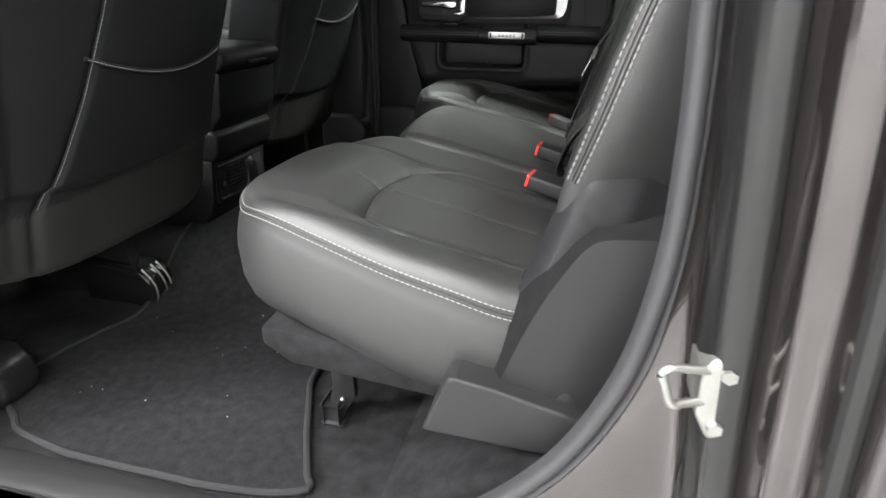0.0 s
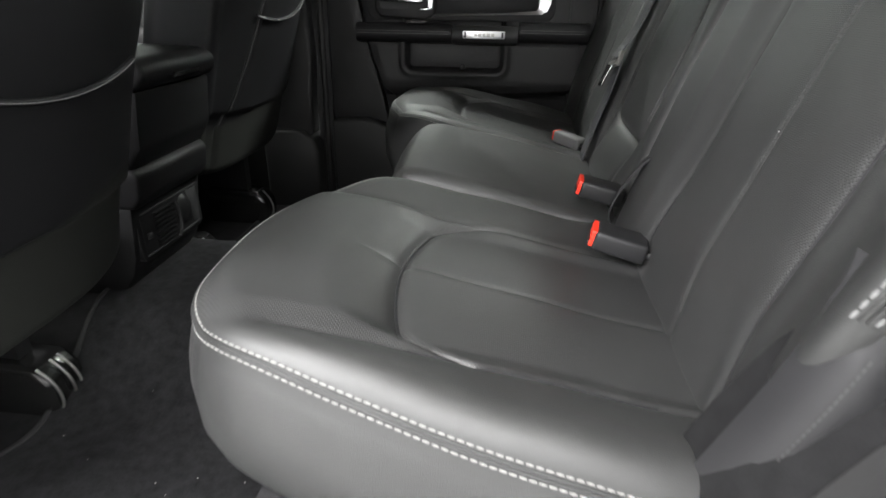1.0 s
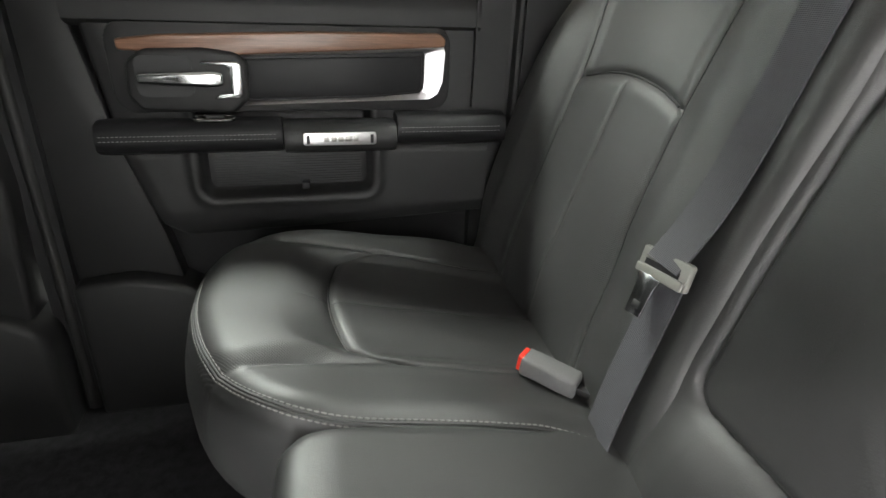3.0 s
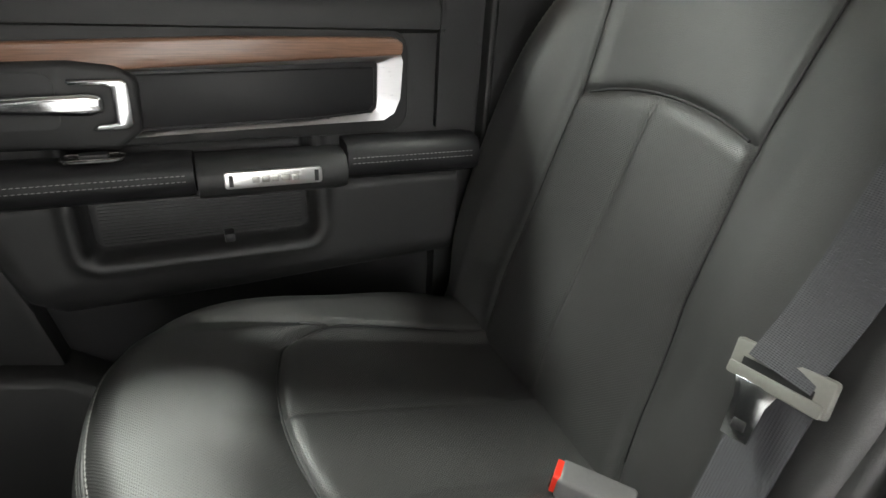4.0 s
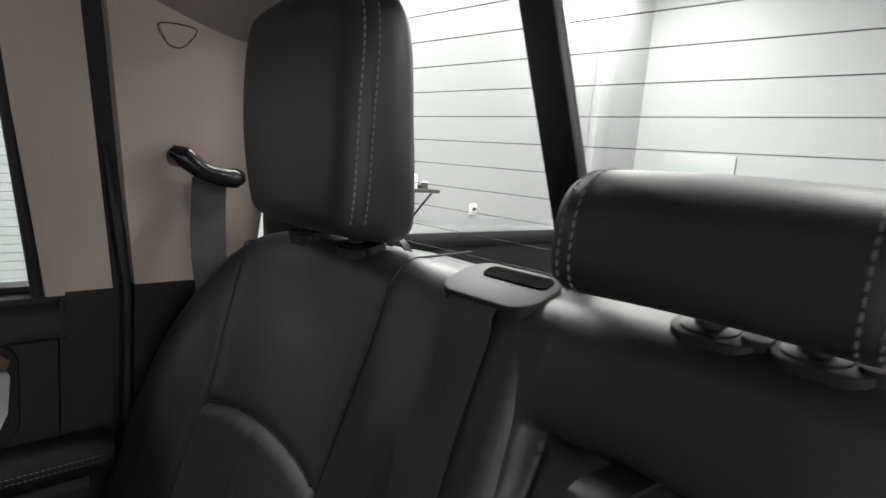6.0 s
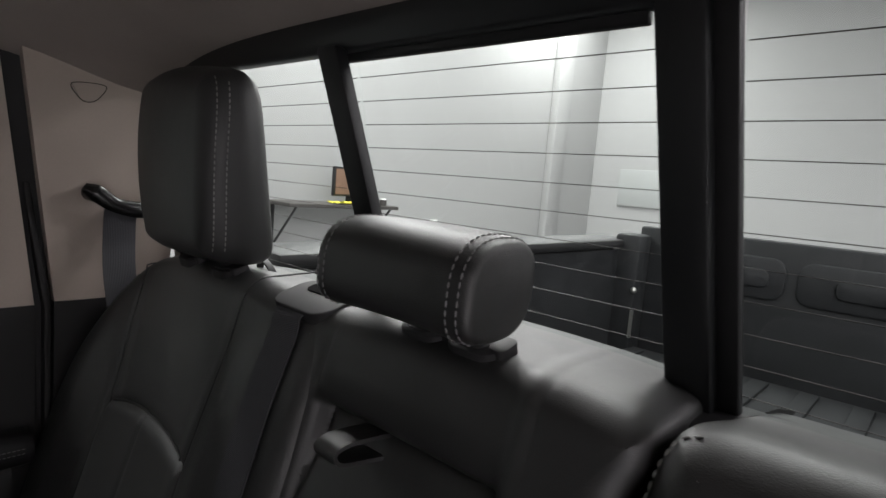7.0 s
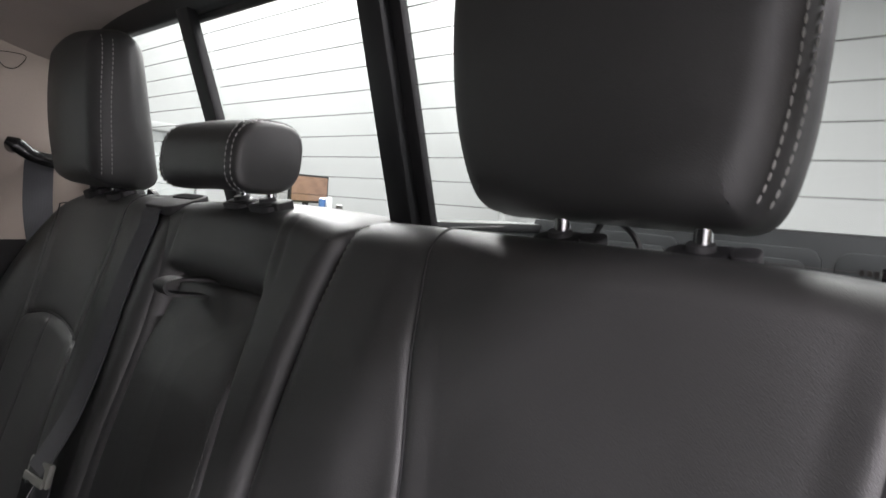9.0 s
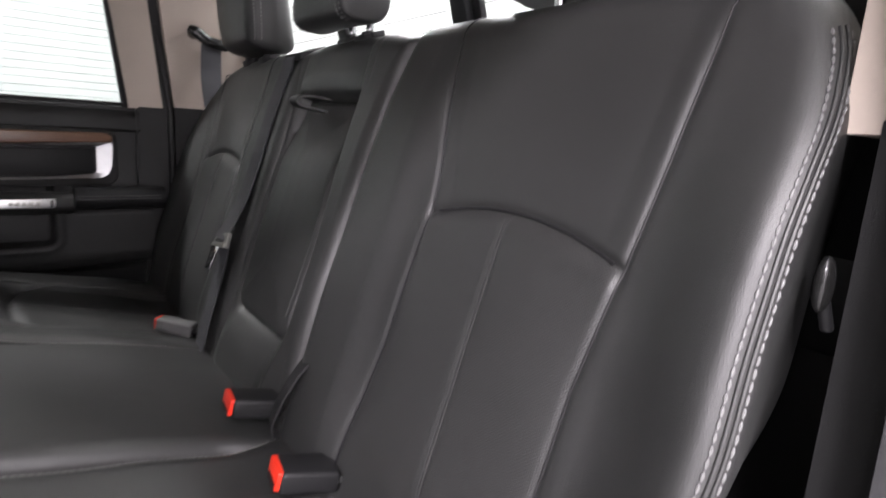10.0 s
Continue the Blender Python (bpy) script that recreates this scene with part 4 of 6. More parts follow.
outer_line = spline([(-1.15, -0.12), (-0.70, -0.115), (-0.25, -0.095), (-0.05, -0.03), (0.025, 0.08), (0.036, 0.22), (0.022, 0.385), (0.008, 0.55), (-0.007, 0.695), (-0.016, 0.80), (-0.034, 1.0), (-0.062, 1.24)], 140)


def leaning(y, z):
    return y + 0.17 * max(0.0, z - 0.80)


def along(prof, name, mat, label, line, parent=jamb, smooth=50):
    """Draw a section (way outward from the line, y) along the door opening."""
    tan = np.gradient(line, axis=0)
    tan /= np.linalg.norm(tan, axis=1)[:, None]
    outw = np.stack([tan[:, 1], -tan[:, 0]], 1)
    v, f, m = [], [], len(prof)
    for (x, z), (a, b) in zip(line, outw):
        for o, y in prof:
            v.append((x + a * o, leaning(y, z), z + b * o))
    for i in range(len(line) - 1):
        for k in range(m - 1):
            f.append((i * m + k, i * m + k + 1, (i + 1) * m + k + 1, (i + 1) * m + k))
    return part_data(name, v, f, mat, parent, label, smooth=smooth)


arc = [(0.003 + 0.008 * math.cos(a), -0.769 - 0.009 * math.sin(a)) for a in np.linspace(math.pi, 0.1, 10)]
along([(-0.006, -0.757), (-0.006, -0.764)] + arc + [(0.0130, -0.7715), (0.0165, -0.7735), (0.0195, -0.7715), (0.0205, -0.765), (0.020, -0.755)], "seal_bulb", SEAL_GREY, "grey rubber weatherstrip", edge)
# painted flange between the seal and the outer channel, widening towards the sill
v, f = [], []
ROWS = [(0.0, -0.755), (0.02, -0.770), (0.10, -0.776), (0.35, -0.782), (0.60, -0.787), (0.85, -0.793), (0.95, -0.800), (1.0, -0.812)]
tan = np.gradient(edge, axis=0)
tan /= np.linalg.norm(tan, axis=1)[:, None]
start_line = edge + np.stack([tan[:, 1], -tan[:, 0]], 1) * 0.013
for (xa, za), (xb, zb) in zip(start_line, outer_line):
    for t, y in ROWS:
        z = za + (zb - za) * t
        v.append((xa + (xb - xa) * t, leaning(y, z), z))
m = len(ROWS)
for i in range(139):
    for k in range(m - 1):
        f.append((i * m + k, i * m + k + 1, (i + 1) * m + k + 1, (i + 1) * m + k))
part_data("inner_flange", v, f, PAINT, jamb, "dark metallic paint", smooth=50)
along([(0.0, -0.812), (0.004, -0.826), (0.012, -0.838), (0.022, -0.842), (0.030, -0.842), (0.034, -0.838)], "drain_channel", GLOSS_BLACK, "black seam channel", outer_line)
along([(0.034, -0.838), (0.037, -0.846), (0.041, -0.866), (0.047, -0.873), (0.056, -0.876), (0.062, -0.882), (0.066, -0.895)], "outer_flange", PAINT, "dark metallic paint", outer_line)
along([(0.066, -0.893), (0.068, -0.902), (0.074, -0.905), (0.080, -0.902)], "edge_seal", RUBBER, "black outer seal", outer_line)
along([(0.080, -0.900), (0.083, -0.912), (0.089, -0.918), (0.110, -0.922), (0.25, -0.926), (0.50, -0.93)], "body_side", PAINT, "dark metallic body side", outer_line)
# sill plate inside the opening
part("sill_trim", prism([(-1.15, -0.80), (-1.15, -0.735), (-0.44, -0.735), (-0.26, -0.715), (-0.20, -0.74), (-0.26, -0.80)], 0.0, 0.052, bevel=0.012, axis="z"), PLASTIC, jamb)
striker = part("striker", prism([(0.016, 0.436), (0.023, 0.450), (0.033, 0.448), (0.047, 0.432), (0.051, 0.405), (0.042, 0.378), (0.031, 0.373), (0.018, 0.396)], -0.838, -0.790, bevel=0.004, seg=3), ZINC, jamb, "zinc door striker plate")
tube("striker_loop", spline([(0.028, -0.832, 0.436), (0.004, -0.842, 0.441), (-0.009, -0.848, 0.443), (-0.014, -0.849, 0.438), (-0.010, -0.849, 0.428), (-0.005, -0.848, 0.414), (0.0, -0.847, 0.409), (0.006, -0.842, 0.409), (0.028, -0.832, 0.408)], 60), 0.0038, ZINC, striker)
for x, z in ((0.034, 0.388), (0.035, 0.438)):
    bm = bmesh.new()
    bmesh.ops.create_cone(bm, cap_ends=True, segments=6, radius1=0.0065, radius2=0.006, depth=0.006, matrix=Matrix.Translation((x, -0.840, z)) @ Matrix.Rotation(radians(90), 4, "X"))
    part("bolt", bm, ZINC, striker)

# side trim in front of the wheel arch, below the backrest
quarter = thing("side_trim_panel", "black moulded side trim beside the rear seat", "trim panel")
v = []
top_e = spline([(-0.156, 0.286), (-0.150, 0.302), (-0.131, 0.358), (-0.109, 0.411), (-0.087, 0.452), (-0.074, 0.471), (-0.060, 0.4805), (-0.032, 0.4845), (0.01, 0.487), (0.05, 0.488)], 60)
bot_e = spline([(-0.152, 0.276), (-0.130, 0.270), (-0.10, 0.256), (-0.07, 0.235), (-0.04, 0.22), (0.0, 0.21), (0.03, 0.21)], 60)
rise = np.gradient(top_e, axis=0)
rise /= np.linalg.norm(rise, axis=1)[:, None]
shelf = [(0.022, -0.620), (0.020, -0.655), (0.0155, -0.676), (0.008, -0.692), (0.003, -0.7005), (0.0004, -0.7045), (-0.002, -0.7058)]
face = [-0.004, 0.04, 0.10, 0.18, 0.26, 0.34, 0.42, 0.50, 0.58, 0.66, 0.74, 0.82, 0.91, 1.0]
ledge = []
for (xa_, za_), (xb_, zb_), (dx_, dz_) in zip(top_e, bot_e, rise):
    for o, y in shelf:
        ledge.append((xa_ - dz_ * o, y, za_ + dx_ * o))
    for t in face:
        x, z = xa_ + (xb_ - xa_) * t, za_ + (zb_ - za_) * t
        hollow = 0.005 * float(step((x + 0.153) * 0.92 - (z - 0.296) * 0.386, 0.045, 0.115))
        v.append((x, -0.7068 + hollow * min(1.0, max(0.0, t) * 4), z))


def sheet(m):
    return [(i * m + k, i * m + k + 1, (i + 1) * m + k + 1, (i + 1) * m + k) for i in range(59) for k in range(m - 1)]


part_data("panel", v, sheet(len(face)), PLASTIC, quarter, smooth=60)
part_data("ledge", ledge, sheet(len(shelf)), FELT, quarter, "matt black felt-lined ledge", smooth=60)
part("foot_cover", prism([(-0.238, 0.226), (-0.210, 0.303), (-0.202, 0.308), (-0.157, 0.301), (-0.077, 0.283), (-0.02, 0.262), (0.0, 0.22), (-0.12, 0.222)], -0.728, -0.640, bevel=0.008, seg=4), PLASTIC, quarter, "black plastic foot cover")

# ---------------------------------------------------------------- rear bench: cushions
def cushion_z(x):
    d = -0.12 - x
    return 0.375 + 0.222 * d - 1.3 * np.maximum(0, d - 0.30) ** 2


CUSHION = [(-0.05, 0.183), (-0.20, 0.184), (-0.32, 0.185), (-0.42, 0.190), (-0.482, 0.222), (-0.538, 0.295), (-0.568, 0.39), (-0.572, 0.48), (-0.555, 0.557), (-0.505, 0.615), (-0.423, 0.648), (-0.30, 0.671), (-0.20, 0.680), (-0.14, 0.676), (-0.05, 0.655)]
ARC_MID = 0.444


def outer_seam(x):
    return np.interp(x, [-0.60, -0.51, -0.43, -0.36, -0.25, -0.10], [0.597, 0.599, 0.596, 0.592, 0.586, 0.578])


def inner_seam(x):
    return np.interp(x, [-0.60, -0.51, -0.41, -0.36, -0.10], [0.277, 0.282, 0.289, 0.298, 0.292])


def arc_x(y, shift=0.0):
    d = np.abs(y - ARC_MID) / 0.147
    return shift - 0.399 + 0.030 * np.minimum(1, d) ** 2 + 0.7 * np.clip(d - 0.72, 0, 0.3) ** 2


def cushion_face(sign):
    def h(x, y):
        y = y * sign
        z = cushion_z(x)
        uo, ui = outer_seam(x), inner_seam(x)
        inside = step(uo - y, 0.0, 0.03) * step(y - ui, 0.0, 0.03)
        arc = arc_x(y, 0.013 if sign < 0 else 0.0)
        roll = step(-(x - arc), 0.0, 0.07)
        z = z + 0.011 * step(y, 0.575, 0.64) * step(-y, -0.72, -0.66) + 0.008 * step(-y, -0.28, -0.21)
        z = z - 0.009 * inside * (1 - roll) + 0.005 * inside * roll * step(x, -0.60, -0.50)
        edge_ = step(x, -0.515, -0.44)
        z = z + crease(y - uo, 0.004, 0.0055) * (1 - 0.35 * roll) * (0.1 + 0.9 * edge_) + crease(y - ui, 0.004, 0.005) * (1 - 0.25 * roll)
        z = z - 0.0045 * (np.exp(-np.abs(y - uo) / 0.020) + np.exp(-np.abs(y - ui) / 0.020)) * roll * edge_
        on = step(y, 0.288, 0.303) * step(-y, -0.599, -0.586)
        z = z + crease(x - arc, 0.007, 0.012) * on
        z = z + crease(y - 0.436, 0.003, 0.0028) * (1 - roll) * on
        z = z + 0.0016 * np.sin(x * 31 + y * 17) * np.sin(y * 23 - x * 9)
        return z
    return h


def cushion_pick(sign):
    def pick(x, y):
        y = y * sign
        return (y < outer_seam(x)) & (y > inner_seam(x)) & (x > -0.555)
    return pick


SKIRT = [(0.006, 0.0025), (0.016, 0.005), (0.030, 0.008), (0.05, 0.010), (0.09, 0.008), (0.12, -0.002), (0.135, -0.012), (0.145, -0.03)]
for sign, label in ((-1, "black leather outboard rear seat cushion with grey double stitching"), (1, "black leather outboard rear cushion beside the closed door")):
    cu = thing("seat_cushion", label, "seat cushion", "rear seat cushions")
    ctrl = [(x, y * sign) for x, y in CUSHION]
    ob, rings, sk = pad("cushion_pad", cu, ctrl, cushion_face(sign), 0.036, SKIRT, ((0, 0, 0), (1, 0, 0), (0, 1, 0), (0, 0, 1), (0, 0, -1)), [LEATHER, PERFORATED], cushion_pick(sign), n=620, k=110, cap=True)
    def front_run(ring):
        keep = np.array([p for p in ring if p[0] < -0.135])
        start = int(np.argmax(np.linalg.norm(np.diff(keep, axis=0, append=keep[:1]), axis=1))) + 1
        keep = np.roll(keep, -start, axis=0)
        cen = keep.mean(0)
        outw = keep - cen
        outw[:, 2] = 0.5 * np.linalg.norm(outw[:, :2], axis=1)
        outw /= np.linalg.norm(outw, axis=1)[:, None]
        return keep + outw * 0.0005

    def seam_ring(low, high):
        """A line round the rolled edge: at the angle low on the outer side, at the angle high along the inner edge."""
        w = step(np.abs(rings[-1][:, 1]), 0.40, 0.62)
        at = np.interp(high * (1 - w) + low * w, np.linspace(0, 90, 8), np.arange(8))
        k = np.minimum(at.astype(int), 6)
        stack, i = np.stack(rings[-8:]), np.arange(len(rings[-1]))
        return stack[k, i] + (stack[k + 1, i] - stack[k, i]) * (at - k)[:, None]

    seam = [seam_ring(low, high) for low, high in ((62, 36), (70, 44), (78, 52))]
    welts(seam, front_run, cu, 0)
    stitches("stitching", [front_run(seam[0]), front_run(seam[2])], cu, pitch=0.0070, length=0.0056, r=0.00095, label="light grey double row of stitches")
    face = cushion_face(sign)
    for line in ([(arc_x(y_, 0.013 if sign < 0 else 0.0), y_) for y_ in np.linspace(0.305, 0.562, 50)], [(x_, float(outer_seam(x_))) for x_ in np.linspace(-0.355, -0.15, 40)]):
        run = [(float(x_), sign * float(y_), float(face(np.array([x_]), np.array([sign * y_]))[0]) + 0.0010) for x_, y_ in line]
        # Slim tube, darker than the leather, laid along the crease.
        tube("seam_tube", run, 0.0014, PLASTIC_DARK, cu, "slim dark tube along the seam round the insert", seg=8)
    # carpeted folding board and strap under the seat
    part("seat_board", prism([(-0.485, 0.258), (-0.445, 0.232), (-0.10, 0.205), (-0.10, 0.27), (-0.485, 0.285)], sign * 0.20, sign * 0.655, bevel=0.005, seg=2), CARPET, cu, "dark carpeted board under the cushion")
    part("hinge_leg", prism([(-0.445, 0.215), (-0.405, 0.215), (-0.400, 0.10), (-0.425, 0.055), (-0.450, 0.06), (-0.440, 0.12)], sign * 0.535, sign * 0.55, bevel=0.003), PLASTIC_DARK, cu, "black folding leg")
    part("strap_end", boxed(-0.452, -0.425, sign * 0.525, sign * 0.56, 0.050, 0.085, bevel=0.006), PLASTIC_DARK, cu)
    bm = bmesh.new()
    bmesh.ops.create_uvsphere(bm, u_segments=10, v_segments=6, radius=0.0045, matrix=Matrix.Translation((-0.420, sign * 0.556, 0.098)))
    part("rivet", bm, ZINC, cu)


def middle_face(x, y):
    z = cushion_z(x) + 0.004
    z = z + 0.006 * (1 - (y / 0.19) ** 2) + 0.0015 * np.sin(x * 26 + y * 14) - 0.01 * step(-x, 0.40, 0.46)
    return z


mc = thing("seat_cushion", "narrow black leather middle rear seat cushion", "seat cushion", "rear seat cushions")
ctrl = [(-0.09, -0.172), (-0.20, -0.173), (-0.32, -0.174), (-0.42, -0.172), (-0.448, -0.160), (-0.458, -0.13), (-0.462, 0.0), (-0.460, 0.145), (-0.450, 0.180), (-0.42, 0.196), (-0.32, 0.202), (-0.20, 0.202), (-0.09, 0.202)]
ob, rings, sk = pad("cushion_pad", mc, ctrl, middle_face, 0.026, [(0.02, 0.002), (0.10, 0.0), (0.16, -0.012), (0.18, -0.02)], ((0, 0, 0), (1, 0, 0), (0, 1, 0), (0, 0, 1), (0, 0, -1)), LEATHER, n=300, k=50, cap=True)
part("seat_board", boxed(-0.42, -0.10, -0.16, 0.165, 0.20, 0.30, bevel=0.01), CARPET, mc)
# cup holder hoop under the middle cushion
hoop = thing("cup_holder", "dark cup holder with a pale rim below the middle cushion", "cup holder")
ring = [(math.cos(a), math.sin(a)) for a in np.linspace(0, 2 * math.pi, 40, endpoint=False)]
tube("rim", [(-0.487 + 0.060 * a, 0.033 + 0.060 * b, 0.222) for a, b in ring], 0.0035, PALE_RIM, hoop, "pale grey rim", closed=True, squash=1.8)
bm = bmesh.new()
bmesh.ops.create_cone(bm, cap_ends=False, segments=40, radius1=0.050, radius2=0.059, depth=0.062, matrix=Matrix.Translation((-0.487, 0.033, 0.190)))
part("cup_wall", bm, PLASTIC_DARK, hoop)
part("cup_base", boxed(-0.535, -0.439, -0.015, 0.081, 0.155, 0.164, bevel=0.004), PLASTIC_DARK, hoop)

# ---------------------------------------------------------------- rear bench: backrests
SL = math.hypot(1, 0.318)
UP, FRONT = (0.318 / SL, 0, 1 / SL), (-1 / SL, 0, 0.318 / SL)
BACK = ((-0.118, 0, 0.37), (0, 1, 0), UP, FRONT, (0.9995, 0, 0.03))


def raised(outline):
    """Lift the upper end of a backrest's outline a little."""
    return [(y, q + 0.005 * max(0.0, q - 0.45) / 0.12) for y, q in outline]


def on_back(y, q, c):
    o, A, B, C, _ = (np.array(w, float) for w in BACK)
    return o + y * A + q * B + c * C


def back_outer(q, y=1.0):
    near = np.interp(q, [-0.1, 0.10, 0.236, 0.344, 0.43, 0.51, 0.60], [0.577, 0.568, 0.572, 0.585, 0.595, 0.603, 0.612])
    return np.where(y < 0, near, far_outer(q))


def far_outer(q):
    return np.interp(q, [-0.1, 0.0, 0.35, 0.46, 0.60], [0.580, 0.573, 0.569, 0.582, 0.600])


def back_inner(q, y=1.0):
    return (0.012 - 0.018 * step(q, 0.36, 0.50)) * (y < 0) + np.interp(q, [-0.1, 0.02, 0.20, 0.35, 0.60], [0.272, 0.284, 0.312, 0.319, 0.300])


def arch_q(y):
    return 0.366 - 0.022 * ((y - 0.4435) / 0.125) ** 2


def outboard_back(y, q):
    uo, ui = back_outer(q, y), back_inner(q, y)
    near_side = y < 0
    y = np.abs(y)
    inside = step(uo - y, 0.0, 0.03) * step(y - ui, 0.0, 0.03)
    c = np.where(near_side, 0.042 * step(y, 0.594, 0.698), 0.018 * step(y, 0.585, 0.655)) * step(-q, -0.545, -0.36) * step(-y, -0.76, -0.71) + 0.010 * step(-y, -0.315, -0.26)
    c = c + inside * (0.006 * np.sin(np.clip((q - 0.0) / 0.36, 0, 1) * np.pi) - 0.004)
    low = step(-q, -0.10, 0.02)
    c = c - 0.008 * low
    top = 0.55 + 0.45 * step(-q, -0.565, -0.50)
    c = c + (crease(y - uo, 0.0036, 0.006) + crease(y - ui, 0.0036, 0.006)) * top
    on = step(y, ui - 0.006, ui + 0.006) * step(-y, -uo - 0.006, -uo + 0.006)
    c = c + crease(q - arch_q(y), 0.0036, 0.0065) * on
    c = c + 0.003 * on * step(arch_q(y) - q, 0.0, 0.02) * step(q, 0.25, 0.36)
    c = c + (crease(y - 0.4455, 0.002, 0.0024) + crease(y - 0.4505, 0.002, 0.0024)) * on * step(arch_q(y) - q, 0.0, 0.01)
    c = c + 0.0014 * np.sin(q * 27 + y * 13) * np.sin(y * 19 - q * 7)
    return c * (0.25 + 0.75 * step(-q, -0.575, -0.47))


def outboard_pick(y, q):
    uo, ui = back_outer(q, y), back_inner(q, y)
    y = np.abs(y)
    return (y < uo) & (y > ui) & (q < arch_q(y)) & (q > -0.1)


OUTB = [(0.136, -0.06), (0.135, 0.15), (0.133, 0.33), (0.130, 0.45), (0.134, 0.53), (0.160, 0.562), (0.255, 0.569), (0.34, 0.570), (0.45, 0.570), (0.55, 0.560), (0.617, 0.535), (0.664, 0.485), (0.702, 0.41), (0.722, 0.31), (0.729, 0.20), (0.716, 0.10), (0.690, 0.03), (0.66, -0.06), (0.40, -0.06)]
INB = [(0.166, -0.06), (0.162, 0.10), (0.163, 0.25), (0.166, 0.35), (0.175, 0.44), (0.184, 0.51), (0.190, 0.549), (0.208, 0.567), (0.275, 0.570), (0.36, 0.571), (0.47, 0.571), (0.580, 0.568), (0.638, 0.558), (0.675, 0.526), (0.694, 0.47), (0.700, 0.41), (0.702, 0.31), (0.702, 0.22), (0.682, 0.13), (0.650, 0.07), (0.636, 0.0), (0.630, -0.06), (0.40, -0.06)]
BACK_SKIRT = [(0.012, -0.001), (0.022, -0.003), (0.038, -0.007), (0.06, -0.013), (0.10, -0.022), (0.14, -0.030), (0.155, -0.04)]
for sign, label in ((1, "black leather rear seat back with arched seam beside the closed door"), (-1, "black leather single rear seat back with arched seam")):
    bk = thing("rear_seat", label, "seat back", "rear seat backs")
    ctrl = [(y * sign, q) for y, q in raised(OUTB if sign > 0 else INB)]
    ob, rings, sk = pad("backrest_pad", bk, ctrl, outboard_back, 0.025, BACK_SKIRT, BACK, [LEATHER, PERFORATED], outboard_pick, n=700, k=120)
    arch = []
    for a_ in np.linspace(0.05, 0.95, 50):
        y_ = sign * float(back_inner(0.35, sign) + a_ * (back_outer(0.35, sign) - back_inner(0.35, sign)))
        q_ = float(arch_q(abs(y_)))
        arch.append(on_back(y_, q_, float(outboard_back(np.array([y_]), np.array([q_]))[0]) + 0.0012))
    # Slim tube, darker than the leather, follows the arched crease.
    tube("seam_tube", arch, 0.0016, PLASTIC_DARK, bk, "slim dark tube along the seam above the insert", seg=8)

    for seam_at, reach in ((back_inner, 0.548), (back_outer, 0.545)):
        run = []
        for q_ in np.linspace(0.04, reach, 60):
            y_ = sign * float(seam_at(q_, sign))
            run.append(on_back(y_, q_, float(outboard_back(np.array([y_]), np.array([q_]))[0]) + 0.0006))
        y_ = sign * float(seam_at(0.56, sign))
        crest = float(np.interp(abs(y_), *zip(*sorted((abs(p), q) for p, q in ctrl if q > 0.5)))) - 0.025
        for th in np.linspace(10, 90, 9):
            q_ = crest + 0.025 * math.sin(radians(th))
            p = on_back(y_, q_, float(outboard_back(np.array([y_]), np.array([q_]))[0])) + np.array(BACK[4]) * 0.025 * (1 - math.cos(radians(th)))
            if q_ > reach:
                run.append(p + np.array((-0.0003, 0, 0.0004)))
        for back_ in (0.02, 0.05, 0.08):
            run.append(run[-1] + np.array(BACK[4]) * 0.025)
        # Slim dark tube runs up the bolster crease and over the top.
        tube("seam_tube", spline(run, 90), 0.0012, PLASTIC_DARK, bk, "slim dark tube along the seam beside the bolster", seg=8)
    lines = []
    for off in (0.4462, 0.4502):
        lines.append([on_back(sign * off, q_, float(outboard_back(np.array([sign * off]), np.array([q_]))[0]) + 0.0004) for q_ in np.linspace(0.03, 0.357, 60)])
    stitches("insert_stitching", lines, bk, pitch=0.0046, length=0.0040, r=0.0005, material=FAINT_THREAD, label="fine stitches down the insert")

    def bolster_run(ring):
        keep = [p for p in ring if abs(p[1]) > 0.60 and 0.53 < p[2] < 0.868]
        keep.sort(key=lambda p: p[2])
        return np.array([(p[0] - 0.0005, p[1] + sign * 0.0005, p[2]) for p in keep])

    rows = [bolster_run((rings[-5] + rings[-4]) / 2), bolster_run(rings[-2])]
    welts(((rings[-5] + rings[-4]) / 2, rings[-3], rings[-2]), bolster_run, bk, 0)
    stitches("stitching", rows, bk, pitch=0.0076, length=0.0060, r=0.0013, material=DARK_THREAD, label="light grey double row of stitches on the bolster")
    if sign < 0:
        keep = np.array(sorted([p for p in rings[-3] if -0.212 < p[1] < -0.15 and p[2] > 0.55], key=lambda p: p[2]))
        stitches("stitching", [keep + np.array((-0.001, 0.001, 0.0))], bk, pitch=0.0075, length=0.0052, r=0.0010)
        grid, faces = [], []
        depth = np.r_[0.030, 0.026, 0.022, 0.017, np.linspace(0.010, -0.135, 26)]
        height = np.r_[np.linspace(-0.02, 0.150, 38), 0.158, 0.166, 0.174, 0.182, 0.190]
        for c_ in depth:
            for q_ in height:
                out = 0.692 - float(np.interp(-c_, [0.0, 0.035, 0.055, 0.095, 0.135], [0.0, 0.006, 0.014, 0.025, 0.036])) - 0.016 * step(-q_, -0.14, 0.05)
                out -= 0.030 * max(0.0, (c_ - 0.008) / 0.022) ** 2 + 0.010 * max(0.0, (q_ - 0.145) / 0.045) ** 2
                cut = q_ - (0.152 + 0.75 * (c_ - 0.020))
                out += crease(cut, 0.003, 0.004) + 0.0015 * step(cut, 0.0, 0.02) - 0.001 * math.sin(c_ * 40)
                grid.append(on_back(-float(out), q_, c_))
